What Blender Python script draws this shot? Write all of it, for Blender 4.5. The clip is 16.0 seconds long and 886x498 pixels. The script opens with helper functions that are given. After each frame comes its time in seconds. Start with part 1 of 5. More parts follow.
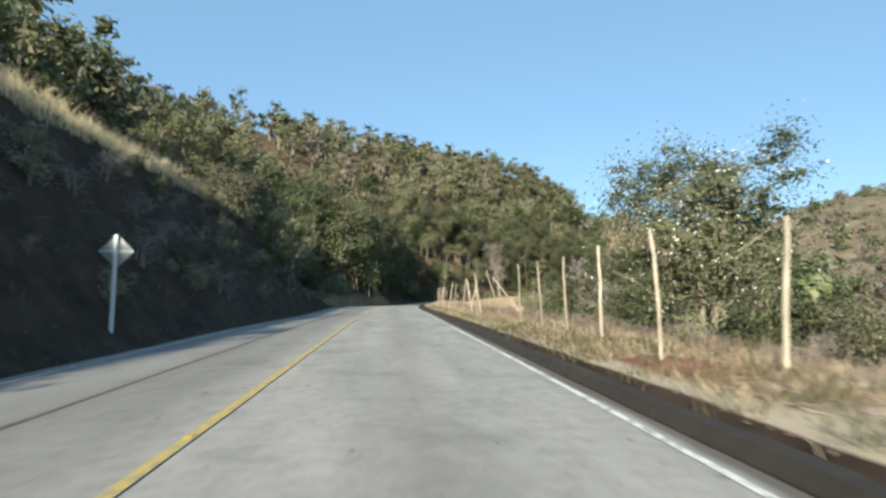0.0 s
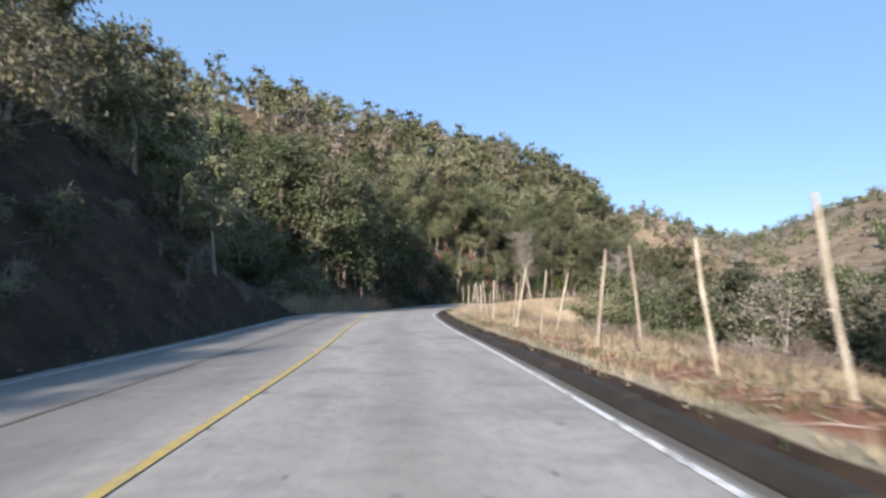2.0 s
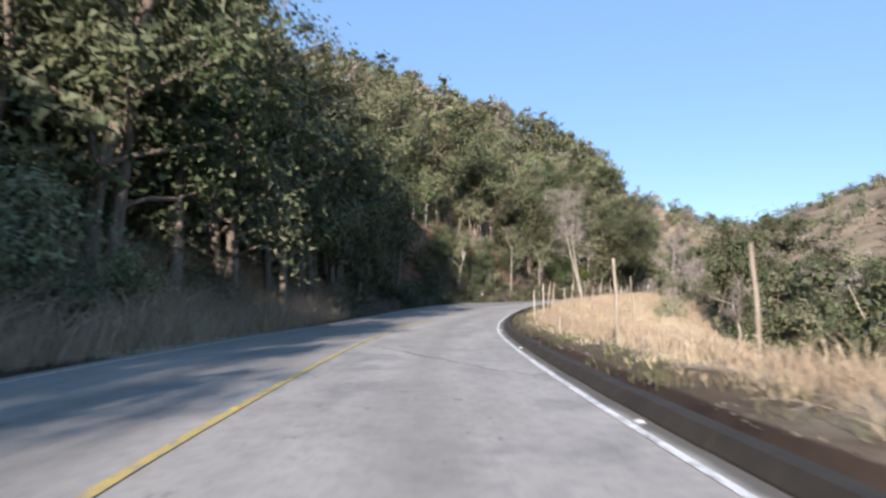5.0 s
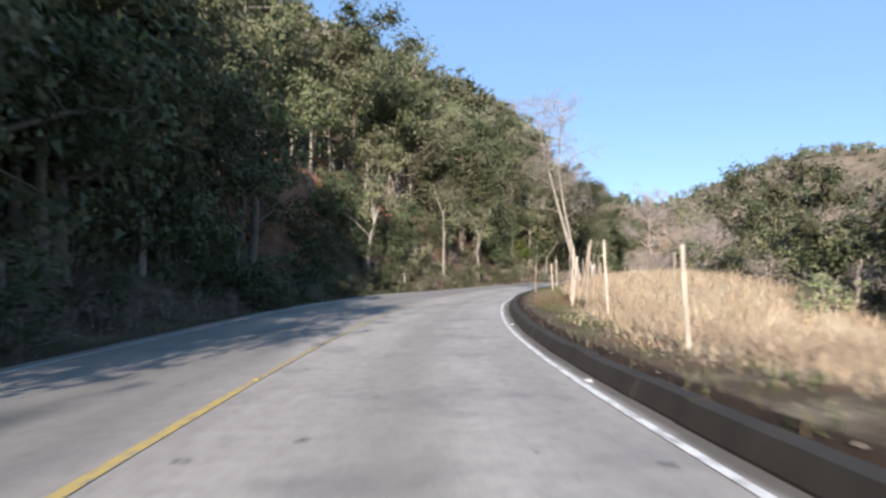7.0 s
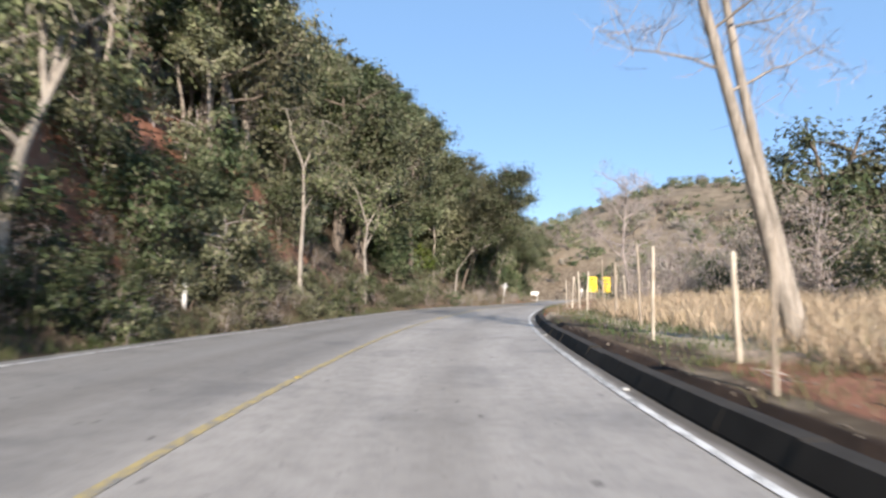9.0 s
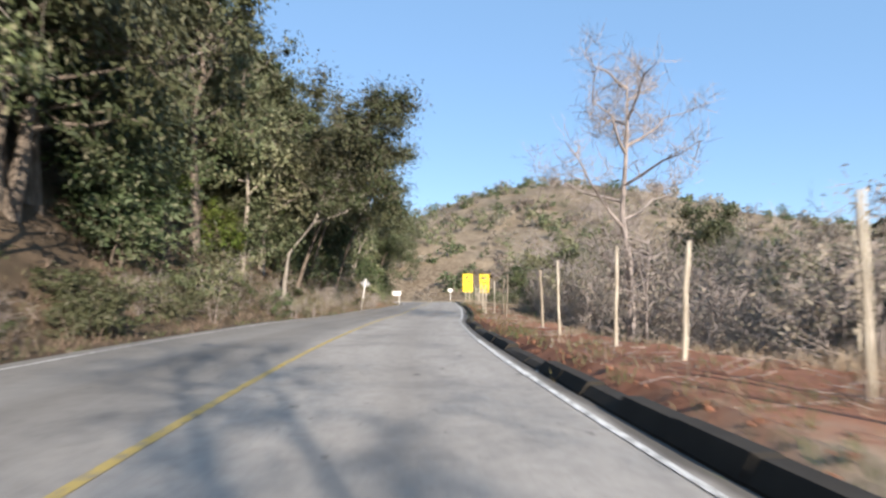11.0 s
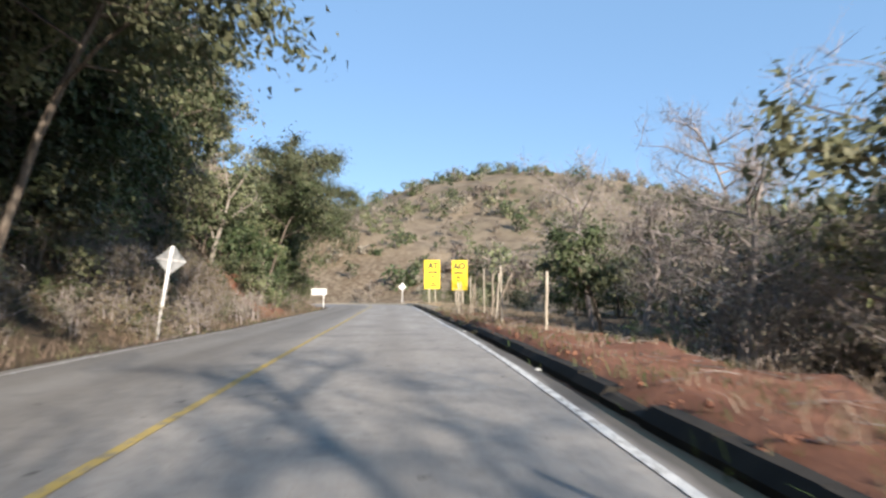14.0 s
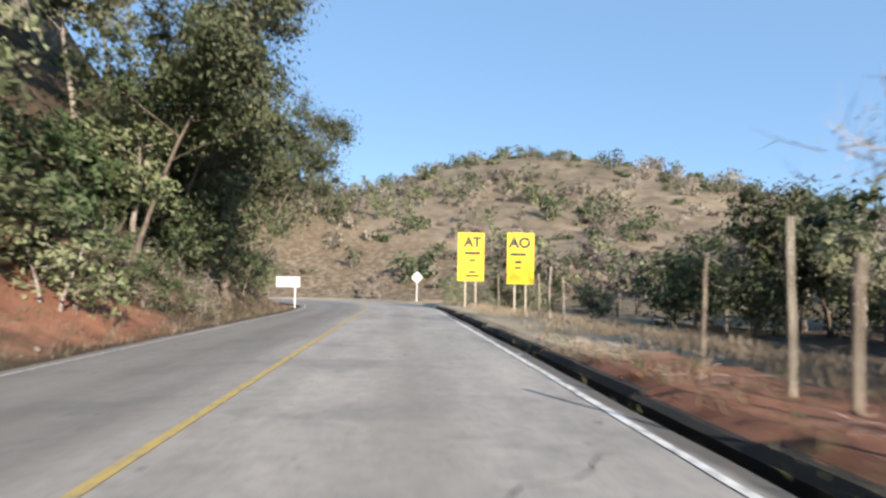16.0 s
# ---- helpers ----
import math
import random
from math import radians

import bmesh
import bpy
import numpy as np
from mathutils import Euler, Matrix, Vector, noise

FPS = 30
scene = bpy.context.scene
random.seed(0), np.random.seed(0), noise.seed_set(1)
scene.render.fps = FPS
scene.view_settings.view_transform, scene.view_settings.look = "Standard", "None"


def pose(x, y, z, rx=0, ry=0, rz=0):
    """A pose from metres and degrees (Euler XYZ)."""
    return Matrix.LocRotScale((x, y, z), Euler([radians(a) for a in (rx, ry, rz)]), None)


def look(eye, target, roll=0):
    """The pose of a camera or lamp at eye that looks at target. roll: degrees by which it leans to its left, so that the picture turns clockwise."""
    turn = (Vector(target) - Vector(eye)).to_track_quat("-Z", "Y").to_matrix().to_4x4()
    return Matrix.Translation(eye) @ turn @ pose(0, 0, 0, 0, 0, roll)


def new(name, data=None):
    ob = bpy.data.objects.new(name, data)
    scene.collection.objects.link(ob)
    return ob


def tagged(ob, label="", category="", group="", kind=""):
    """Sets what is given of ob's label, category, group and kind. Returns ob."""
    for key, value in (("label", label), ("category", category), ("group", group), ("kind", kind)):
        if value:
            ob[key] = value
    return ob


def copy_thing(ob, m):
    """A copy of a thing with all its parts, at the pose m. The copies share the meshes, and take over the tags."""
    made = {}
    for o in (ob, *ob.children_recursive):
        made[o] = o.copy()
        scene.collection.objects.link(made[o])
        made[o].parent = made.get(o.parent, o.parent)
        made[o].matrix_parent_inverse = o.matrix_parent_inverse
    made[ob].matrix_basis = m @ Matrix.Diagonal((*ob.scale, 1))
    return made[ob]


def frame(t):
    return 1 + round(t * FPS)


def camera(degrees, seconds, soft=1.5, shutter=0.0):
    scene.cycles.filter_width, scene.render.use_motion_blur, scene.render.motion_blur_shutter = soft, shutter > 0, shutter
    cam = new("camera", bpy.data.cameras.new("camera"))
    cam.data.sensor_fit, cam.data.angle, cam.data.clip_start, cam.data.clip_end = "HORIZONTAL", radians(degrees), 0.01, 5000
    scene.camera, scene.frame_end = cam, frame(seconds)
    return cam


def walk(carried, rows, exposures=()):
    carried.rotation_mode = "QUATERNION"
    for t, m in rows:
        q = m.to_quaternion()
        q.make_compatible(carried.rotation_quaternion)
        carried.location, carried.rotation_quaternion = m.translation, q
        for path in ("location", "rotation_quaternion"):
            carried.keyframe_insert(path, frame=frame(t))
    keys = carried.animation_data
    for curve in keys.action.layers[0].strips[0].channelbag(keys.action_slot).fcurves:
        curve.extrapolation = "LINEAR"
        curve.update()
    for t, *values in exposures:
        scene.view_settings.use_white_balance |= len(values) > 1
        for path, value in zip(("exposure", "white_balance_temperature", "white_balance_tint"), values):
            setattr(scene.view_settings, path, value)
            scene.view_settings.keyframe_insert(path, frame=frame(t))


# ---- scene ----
cam = camera(73.52, 16.0, soft=2.6, shutter=0.3)
PATH = [
    (0.0, pose(0.000, 0.000, 1.070, 94.66, 0.25, 0.00)),
    (0.5, pose(-0.413, 5.440, 1.131, 94.87, 0.05, -0.43)),
    (1.0, pose(-0.868, 11.034, 1.140, 94.44, -0.62, 0.10)),
    (1.5, pose(-1.374, 16.633, 1.158, 94.66, 0.02, -0.12)),
    (2.0, pose(-1.813, 22.127, 1.198, 94.68, -0.14, 0.18)),
    (2.5, pose(-2.211, 27.469, 1.219, 94.32, -0.09, 0.45)),
    (3.0, pose(-2.665, 32.867, 1.195, 93.94, 0.21, 0.43)),
    (3.5, pose(-3.139, 38.276, 1.185, 94.44, 0.00, 0.53)),
    (4.0, pose(-3.595, 43.699, 1.232, 94.75, 0.00, 0.12)),
    (4.5, pose(-3.980, 49.119, 1.289, 94.68, 0.00, -0.92)),
    (5.0, pose(-4.226, 54.517, 1.322, 94.22, 0.00, -2.79)),
    (5.5, pose(-4.236, 59.878, 1.288, 93.79, -0.76, -5.96)),
    (6.0, pose(-3.983, 65.457, 1.217, 93.11, -0.22, -8.11)),
    (6.5, pose(-3.488, 71.128, 1.135, 92.87, 1.15, -10.48)),
    (7.0, pose(-2.767, 76.978, 1.069, 92.95, 1.51, -11.90)),
    (7.5, pose(-1.845, 82.906, 1.012, 92.89, 0.59, -13.72)),
    (8.0, pose(-0.642, 88.731, 1.024, 93.72, 0.27, -16.62)),
    (8.5, pose(0.816, 94.369, 1.086, 94.37, -0.43, -19.91)),
    (9.0, pose(2.576, 99.708, 1.168, 94.62, 0.19, -24.31)),
    (9.5, pose(4.577, 104.688, 1.261, 94.83, -0.05, -28.85)),
    (10.0, pose(6.974, 109.540, 1.302, 94.52, -0.39, -33.13)),
    (10.5, pose(9.744, 114.325, 1.344, 94.62, 0.00, -36.16)),
    (11.0, pose(12.848, 119.096, 1.383, 94.55, 0.00, -38.77)),
    (11.5, pose(16.166, 123.791, 1.413, 94.44, 0.00, -40.58)),
    (12.0, pose(19.578, 128.364, 1.430, 94.28, 0.00, -41.71)),
    (12.5, pose(22.974, 132.737, 1.427, 94.28, 0.84, -42.83)),
    (13.0, pose(26.266, 136.873, 1.432, 94.08, 0.83, -43.58)),
    (13.5, pose(29.451, 140.776, 1.430, 94.01, 0.78, -43.87)),
    (14.0, pose(32.677, 144.551, 1.431, 94.44, 0.25, -44.14)),
    (14.5, pose(35.844, 148.418, 1.463, 94.56, -0.36, -44.32)),
    (15.0, pose(39.312, 152.672, 1.530, 94.58, -0.37, -44.44)),
    (15.5, pose(42.840, 157.050, 1.561, 94.22, -0.55, -44.03)),
    (16.0, pose(46.457, 161.657, 1.524, 93.88, -1.10, -43.37)),
]
walk(cam, PATH, [(0, 0.95, 6900, 4), (0.9, 0.95, 6800, 10), (2, 1.0, 6500, 16), (5.5, 1.08, 6450, 18), (9, 1.06, 6550, 16), (12, 1.05, 6650, 14), (16, 1.0, 6650, 14)])

# ---- light ----
SUN_HEADING, SUN_HEIGHT = 16.5, 20.5        # the light travels to this heading; the sun's height in degrees
world = bpy.data.worlds.new("sky")
scene.world = world
world.use_nodes = True
wn = world.node_tree
sky = wn.nodes.new("ShaderNodeTexSky")
sky.sky_type, sky.sun_disc = "NISHITA", False
sky.sun_elevation, sky.sun_rotation = radians(SUN_HEIGHT), radians(180 + SUN_HEADING)
sky.air_density, sky.dust_density, sky.ozone_density = 0.85, 0.05, 2.6
haze = wn.nodes.new("ShaderNodeMix")                  # thin even haze over the whole sky
haze.data_type = "RGBA"
haze.inputs[0].default_value = 0.55
haze.inputs[7].default_value = (1.5, 2.93, 4.75, 1)
wn.links.new(sky.outputs[0], haze.inputs[6])
wn.links.new(haze.outputs[2], wn.nodes["Background"].inputs[0])
wn.nodes["Background"].inputs[1].default_value = 0.106
sun = new("sun", bpy.data.lights.new("sun", "SUN"))
sun.data.energy, sun.data.angle, sun.data.color = 5.0, radians(0.55), (1.0, 0.92, 0.80)
_h = radians(SUN_HEADING)
_away = Vector((math.sin(_h) * math.cos(radians(SUN_HEIGHT)), math.cos(_h) * math.cos(radians(SUN_HEIGHT)), -math.sin(radians(SUN_HEIGHT))))
sun.matrix_world = look(-_away * 100, (0, 0, 0))


# ---- materials ----
class Mat:
    """A small builder of node materials."""

    def __init__(self, name, rough=0.9, spec=0.3):
        self.m = bpy.data.materials.new(name)
        self.m.use_nodes = True
        self.t = self.m.node_tree
        self.b = self.t.nodes["Principled BSDF"]
        self.b.inputs["Roughness"].default_value = rough
        self.b.inputs["Specular IOR Level"].default_value = spec

    def node(self, kind, **ins):
        n = self.t.nodes.new(kind)
        for k, v in ins.items():
            self.put(n, k, v)
        return n

    def put(self, n, key, v):
        sock = n.inputs[int(key[1:])] if key[0] == "i" and key[1:].isdigit() else n.inputs[key]
        if isinstance(v, bpy.types.NodeSocket):
            self.t.links.new(v, sock)
        else:
            sock.default_value = v

    def coords(self, kind="Object"):
        return self.node("ShaderNodeTexCoord").outputs[kind]

    def noise(self, vec, scale, detail=4.0, rough=0.6):
        n = self.node("ShaderNodeTexNoise", Scale=scale, Detail=detail, Roughness=rough)
        self.t.links.new(vec, n.inputs["Vector"])
        return n.outputs["Fac"]

    def ramp(self, fac, *stops):
        n = self.node("ShaderNodeValToRGB")
        e = n.color_ramp.elements
        while len(e) < len(stops):
            e.new(0.5)
        for el, (p, c) in zip(e, stops):
            el.position = p
            el.color = (c, c, c, 1) if isinstance(c, (int, float)) else (*c, 1)
        self.t.links.new(fac, n.inputs[0])
        return n.outputs[0]

    def mix(self, fac, a, b, how="MIX"):
        n = self.node("ShaderNodeMix")
        n.data_type, n.blend_type = "RGBA", how
        for s, v in ((n.inputs[0], fac), (n.inputs[6], a), (n.inputs[7], b)):
            if isinstance(v, bpy.types.NodeSocket):
                self.t.links.new(v, s)
            elif isinstance(v, (int, float)):
                s.default_value = v
            else:
                s.default_value = (*v, 1)
        return n.outputs[2]

    def math(self, op, a, b=0.0):
        n = self.node("ShaderNodeMath")
        n.operation = op
        for s, v in ((n.inputs[0], a), (n.inputs[1], b)):
            if isinstance(v, bpy.types.NodeSocket):
                self.t.links.new(v, s)
            else:
                s.default_value = v
        return n.outputs[0]

    def attr(self, name):
        n = self.node("ShaderNodeAttribute")
        n.attribute_name = name
        return n.outputs["Fac"]

    def color(self, sock):
        self.t.links.new(sock, self.b.inputs["Base Color"])
        return self

    def bump(self, height, strength=0.5, distance=0.02):
        n = self.node("ShaderNodeBump", Strength=strength, Distance=distance)
        self.t.links.new(height, n.inputs["Height"])
        self.t.links.new(n.outputs[0], self.b.inputs["Normal"])
        return self


def leaf_material(name, dark, light, dry, dry_share=0.25, through_light=0.35):
    k = Mat(name, 0.55, 0.25)
    geo = k.node("ShaderNodeNewGeometry").outputs["Random Per Island"]
    obj = k.node("ShaderNodeObjectInfo").outputs["Random"]
    patch = k.noise(k.node("ShaderNodeNewGeometry").outputs["Position"], 0.13, 3.0)
    c = k.mix(geo, dark, light)
    c = k.mix(k.math("MULTIPLY", k.ramp(patch, (0.42, 0.0), (0.62, 1.0)), 0.75), c, dry)
    c = k.mix(k.math("GREATER_THAN", geo, 1 - dry_share), c, dry)
    hsv = k.node("ShaderNodeHueSaturation", Color=c)
    k.put(hsv, "Value", k.math("ADD", k.math("MULTIPLY", obj, 0.6), 0.7))
    k.put(hsv, "Hue", k.math("ADD", k.math("MULTIPLY", obj, 0.04), 0.48))
    k.color(hsv.outputs[0])
    tr = k.node("ShaderNodeBsdfTranslucent", Color=hsv.outputs[0])
    mx = k.node("ShaderNodeMixShader", Fac=through_light)
    k.t.links.new(k.b.outputs[0], mx.inputs[1])
    k.t.links.new(tr.outputs[0], mx.inputs[2])
    k.t.links.new(mx.outputs[0], k.t.nodes["Material Output"].inputs[0])
    return k.m


def bark_material(name, base, pale):
    k = Mat(name, 0.9, 0.2)
    p = k.coords()
    st = k.node("ShaderNodeMapping", Vector=p)
    st.inputs["Scale"].default_value = (9, 9, 1.2)
    n = k.noise(st.outputs[0], 2.0, 5.0)
    c = k.mix(k.ramp(n, (0.35, 0.0), (0.65, 1.0)), base, pale)
    c = k.mix(k.math("MULTIPLY", k.ramp(k.noise(p, 1.3), (0.5, 0.0), (0.7, 1.0)), 0.6), c, tuple(v * 0.5 for v in base))
    k.color(c).bump(n, 0.6, 0.02)
    return k.m


def ground_material():
    k = Mat("hillside earth and dry grass", 0.95, 0.15)
    p = k.coords()
    big, mid, fine = k.noise(p, 0.09, 4.0), k.noise(p, 0.9, 5.0), k.noise(p, 14.0, 6.0, 0.7)
    straw = k.mix(k.ramp(mid, (0.3, 0.0), (0.7, 1.0)), (0.44, 0.355, 0.25), (0.57, 0.475, 0.35))
    straw = k.mix(k.math("MULTIPLY", k.ramp(big, (0.45, 0.0), (0.6, 1.0)), 0.5), straw, (0.28, 0.23, 0.145))
    wide = k.noise(p, 0.035, 5.0, 0.65)
    straw = k.mix(k.math("MULTIPLY", k.ramp(wide, (0.46, 0.0), (0.6, 1.0)), 0.6), straw, (0.25, 0.215, 0.14))
    litter = k.mix(k.ramp(mid, (0.35, 0.0), (0.68, 1.0)), (0.06, 0.045, 0.03), (0.14, 0.10, 0.065))
    red = k.mix(k.ramp(mid, (0.3, 0.0), (0.7, 1.0)), (0.18, 0.075, 0.046), (0.34, 0.165, 0.105))
    # dark roadside earth, kept near black to hold the cutting's shade too
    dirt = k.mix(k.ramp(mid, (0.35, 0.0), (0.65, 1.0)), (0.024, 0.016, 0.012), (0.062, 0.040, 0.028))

    def edge(name, soft=0.35):
        a = k.math("ADD", k.attr(name), k.math("MULTIPLY", k.math("SUBTRACT", mid, 0.5), 0.9))
        return k.ramp(a, (0.5 - soft / 2, 0.0), (0.5 + soft / 2, 1.0))
    scrub = k.mix(k.ramp(wide, (0.38, 0.0), (0.62, 1.0)), (0.265, 0.212, 0.15), (0.15, 0.125, 0.088))
    scrub = k.mix(k.math("MULTIPLY", k.ramp(k.noise(p, 0.22, 5.0), (0.45, 0.0), (0.62, 1.0)), 0.8), scrub, (0.12, 0.092, 0.066))
    straw = k.mix(k.attr("scrub"), straw, scrub)
    c = k.mix(edge("litter"), straw, litter)
    c = k.mix(edge("red"), c, red)
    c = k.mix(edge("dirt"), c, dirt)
    c = k.mix(k.math("MULTIPLY", fine, 0.4), c, k.mix(0.5, c, (0.05, 0.04, 0.03)))
    k.color(c)
    k.bump(k.math("ADD", k.math("MULTIPLY", fine, 0.35), mid), 0.6, 0.08)
    return k.m


def asphalt_material():
    k = Mat("worn grey asphalt", 0.82, 0.35)
    uv = k.coords("UV")                                  # metres: across, along
    mp = k.node("ShaderNodeMapping", Vector=uv)
    mp.inputs["Scale"].default_value = (1.0, 0.16, 1.0)
    grain, mid, streak = k.noise(uv, 55.0, 4.0, 0.8), k.noise(uv, 0.7, 5.0), k.noise(mp.outputs[0], 1.1, 5.0)
    c = k.mix(k.ramp(streak, (0.3, 0.0), (0.7, 1.0)), (0.285, 0.266, 0.240), (0.415, 0.388, 0.350))
    c = k.mix(k.math("MULTIPLY", k.ramp(mid, (0.52, 0.0), (0.68, 1.0)), 0.55), c, (0.165, 0.16, 0.155))
    x = k.node("ShaderNodeSeparateXYZ", Vector=uv).outputs[0]
    blotch = k.noise(uv, 5.0, 7.0, 0.85)
    c = k.mix(k.ramp(blotch, (0.38, 0.34), (0.54, 0.0)), c, (0.13, 0.122, 0.112))
    c = k.mix(k.ramp(blotch, (0.55, 0.0), (0.68, 0.25)), c, (0.46, 0.44, 0.405))
    oil = k.math("ABSOLUTE", k.math("SUBTRACT", k.math("ABSOLUTE", x), 1.75))
    c = k.mix(k.math("MULTIPLY", k.ramp(oil, (0.05, 1.0), (0.55, 0.0)), 0.35), c, (0.20, 0.18, 0.155))
    grime = k.math("MULTIPLY", k.ramp(k.math("MULTIPLY", k.math("ADD", x, k.math("MULTIPLY", k.math("SUBTRACT", mid, 0.5), 0.25)), 0.2), (3.53 / 5, 0.0), (3.63 / 5, 1.0)), 0.85)
    old = k.ramp(k.math("ABSOLUTE", k.math("SUBTRACT", x, -2.3)), (0.25, 1.0), (0.55, 0.0))
    c = k.mix(k.math("MULTIPLY", old, 0.2), c, (0.46, 0.45, 0.42))
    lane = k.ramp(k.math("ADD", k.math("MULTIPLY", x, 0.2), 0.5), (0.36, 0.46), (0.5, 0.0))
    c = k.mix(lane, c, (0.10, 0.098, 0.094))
    c = k.mix(grime, c, (0.085, 0.075, 0.062))
    wob = k.node("ShaderNodeMapping", Vector=uv)
    wob.inputs["Scale"].default_value = (1.0, 0.55, 1.0)
    vo = k.node("ShaderNodeTexVoronoi", Scale=0.38)
    vo.feature = "DISTANCE_TO_EDGE"
    warp = k.node("ShaderNodeTexNoise", Scale=1.6, Detail=5.0)
    k.t.links.new(wob.outputs[0], warp.inputs["Vector"])
    add = k.node("ShaderNodeVectorMath")
    add.operation = "MULTIPLY_ADD"
    k.t.links.new(warp.outputs["Color"], add.inputs[0])
    add.inputs[1].default_value = (0.9, 0.9, 0)
    k.t.links.new(wob.outputs[0], add.inputs[2])
    k.t.links.new(add.outputs[0], vo.inputs["Vector"])
    crack = k.math("MULTIPLY", k.ramp(vo.outputs["Distance"], (0.002, 1.0), (0.007, 0.0)), k.ramp(k.noise(uv, 0.12, 2.0), (0.62, 0.0), (0.72, 0.05)))
    c = k.mix(k.math("MULTIPLY", crack, 0.8), c, (0.04, 0.038, 0.036))
    c = k.mix(k.ramp(grain, (0.62, 0.0), (0.72, 0.55)), c, (0.45, 0.44, 0.42))
    c = k.mix(k.ramp(grain, (0.28, 0.6), (0.38, 0.0)), c, (0.05, 0.05, 0.05))
    c = k.mix(k.ramp(k.noise(uv, 17.0, 3.0, 0.7), (0.63, 0.0), (0.70, 0.5)), c, (0.075, 0.07, 0.064))
    spots = k.noise(uv, 4.5, 2.0, 0.5)
    c = k.mix(k.ramp(spots, (0.70, 0.0), (0.74, 0.8)), c, (0.05, 0.048, 0.045))
    k.color(c).bump(k.math("SUBTRACT", grain, k.math("MULTIPLY", crack, 2.0)), 0.35, 0.006)
    return k.m


def paint_material(name, tint, worn=0.45):
    k = Mat(name, 0.7, 0.3)
    uv = k.coords("UV")
    w = k.noise(uv, 7.0, 6.0, 0.75)
    c = k.mix(k.ramp(w, (worn - 0.08, 1.0), (worn + 0.05, 0.0)), tint, (0.22, 0.215, 0.2))
    k.color(c).bump(k.noise(uv, 55.0), 0.3, 0.004)
    return k.m


def plain_material(name, tint, rough=0.6, metal=0.0, vary=0.25, scale=3.0):
    k = Mat(name, rough, 0.4)
    k.b.inputs["Metallic"].default_value = metal
    n = k.noise(k.coords(), scale, 5.0)
    k.color(k.mix(k.ramp(n, (0.3, 0.0), (0.75, 1.0)), tint, tuple(v * (1 - vary) for v in tint))).bump(n, 0.15, 0.01)
    return k.m


M_GROUND = ground_material()
M_ASPHALT = asphalt_material()
M_YELLOW = paint_material("worn yellow road paint", (0.50, 0.37, 0.12), 0.46)
M_YELLOWWORN = paint_material("faded yellow road paint", (0.45, 0.35, 0.15), 0.5)
M_WHITE = paint_material("worn white road paint", (0.70, 0.70, 0.67), 0.47)
M_WHITEWORN = paint_material("white road paint almost worn away", (0.66, 0.66, 0.63), 0.53)
M_SEAM = plain_material("old brown asphalt seam", (0.13, 0.118, 0.092), 0.9, 0, 0.35, 3.0)
M_CRACK = plain_material("dark crack filler", (0.10, 0.096, 0.09), 0.9, 0, 0.3, 6.0)
M_STRIP = plain_material("faded tar seal", (0.205, 0.192, 0.172), 0.9, 0, 0.35, 4.0)
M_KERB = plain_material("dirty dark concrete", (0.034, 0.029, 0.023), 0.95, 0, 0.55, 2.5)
M_GREEN = leaf_material("green foliage", (0.030, 0.046, 0.018), (0.100, 0.128, 0.055), (0.135, 0.135, 0.078), 0.16, 0.26)
M_OLIVE = leaf_material("olive foliage", (0.088, 0.112, 0.052), (0.245, 0.275, 0.13), (0.25, 0.24, 0.15), 0.22, 0.28)
M_DRYLEAF = leaf_material("dry grey foliage", (0.20, 0.175, 0.14), (0.35, 0.31, 0.255), (0.30, 0.25, 0.20), 0.3)
M_BRIGHT = leaf_material("bright green foliage", (0.05, 0.10, 0.015), (0.15, 0.22, 0.035), (0.16, 0.15, 0.05), 0.1, 0.45)
M_BROWNLEAF = leaf_material("brown dry brush", (0.11, 0.078, 0.055), (0.25, 0.185, 0.135), (0.17, 0.15, 0.09), 0.25)
M_PETAL = plain_material("white petals", (0.75, 0.72, 0.66), 0.7, 0, 0.1)
M_STUD = plain_material("grimy yellow plastic", (0.42, 0.30, 0.06), 0.6, 0, 0.4, 9.0)
M_STUDW = plain_material("grimy white plastic", (0.5, 0.5, 0.47), 0.6, 0, 0.4, 9.0)
M_STONE = bark_material("red earth clods", (0.15, 0.065, 0.042), (0.29, 0.14, 0.088))
M_GRAVEL = bark_material("grey-brown gravel", (0.10, 0.082, 0.066), (0.22, 0.19, 0.155))
M_STRAW = leaf_material("dry straw", (0.44, 0.35, 0.235), (0.67, 0.55, 0.395), (0.44, 0.345, 0.235), 0.25, 0.35)
M_STRAWDULL = leaf_material("dull grey straw", (0.30, 0.24, 0.165), (0.50, 0.42, 0.31), (0.27, 0.2, 0.14), 0.3, 0.3)
M_WEED = leaf_material("low green weeds", (0.05, 0.08, 0.025), (0.11, 0.155, 0.05), (0.18, 0.15, 0.09), 0.25)
M_BARK = bark_material("pale grey bark", (0.16, 0.13, 0.10), (0.34, 0.30, 0.25))
M_BARKDARK = bark_material("brown bark", (0.09, 0.07, 0.055), (0.2, 0.165, 0.13))
M_PALE = bark_material("chalky pale bark", (0.16, 0.14, 0.115), (0.33, 0.295, 0.25))
M_TWIG = bark_material("dry twig bark", (0.225, 0.19, 0.175), (0.38, 0.335, 0.31))
M_POST = bark_material("weathered pale wood", (0.32, 0.275, 0.215), (0.55, 0.50, 0.41))
M_POSTDARK = bark_material("weathered grey wood", (0.2, 0.165, 0.125), (0.36, 0.31, 0.25))
M_SIGNY = plain_material("yellow sign sheeting", (0.85, 0.62, 0.02), 0.5, 0, 0.08)
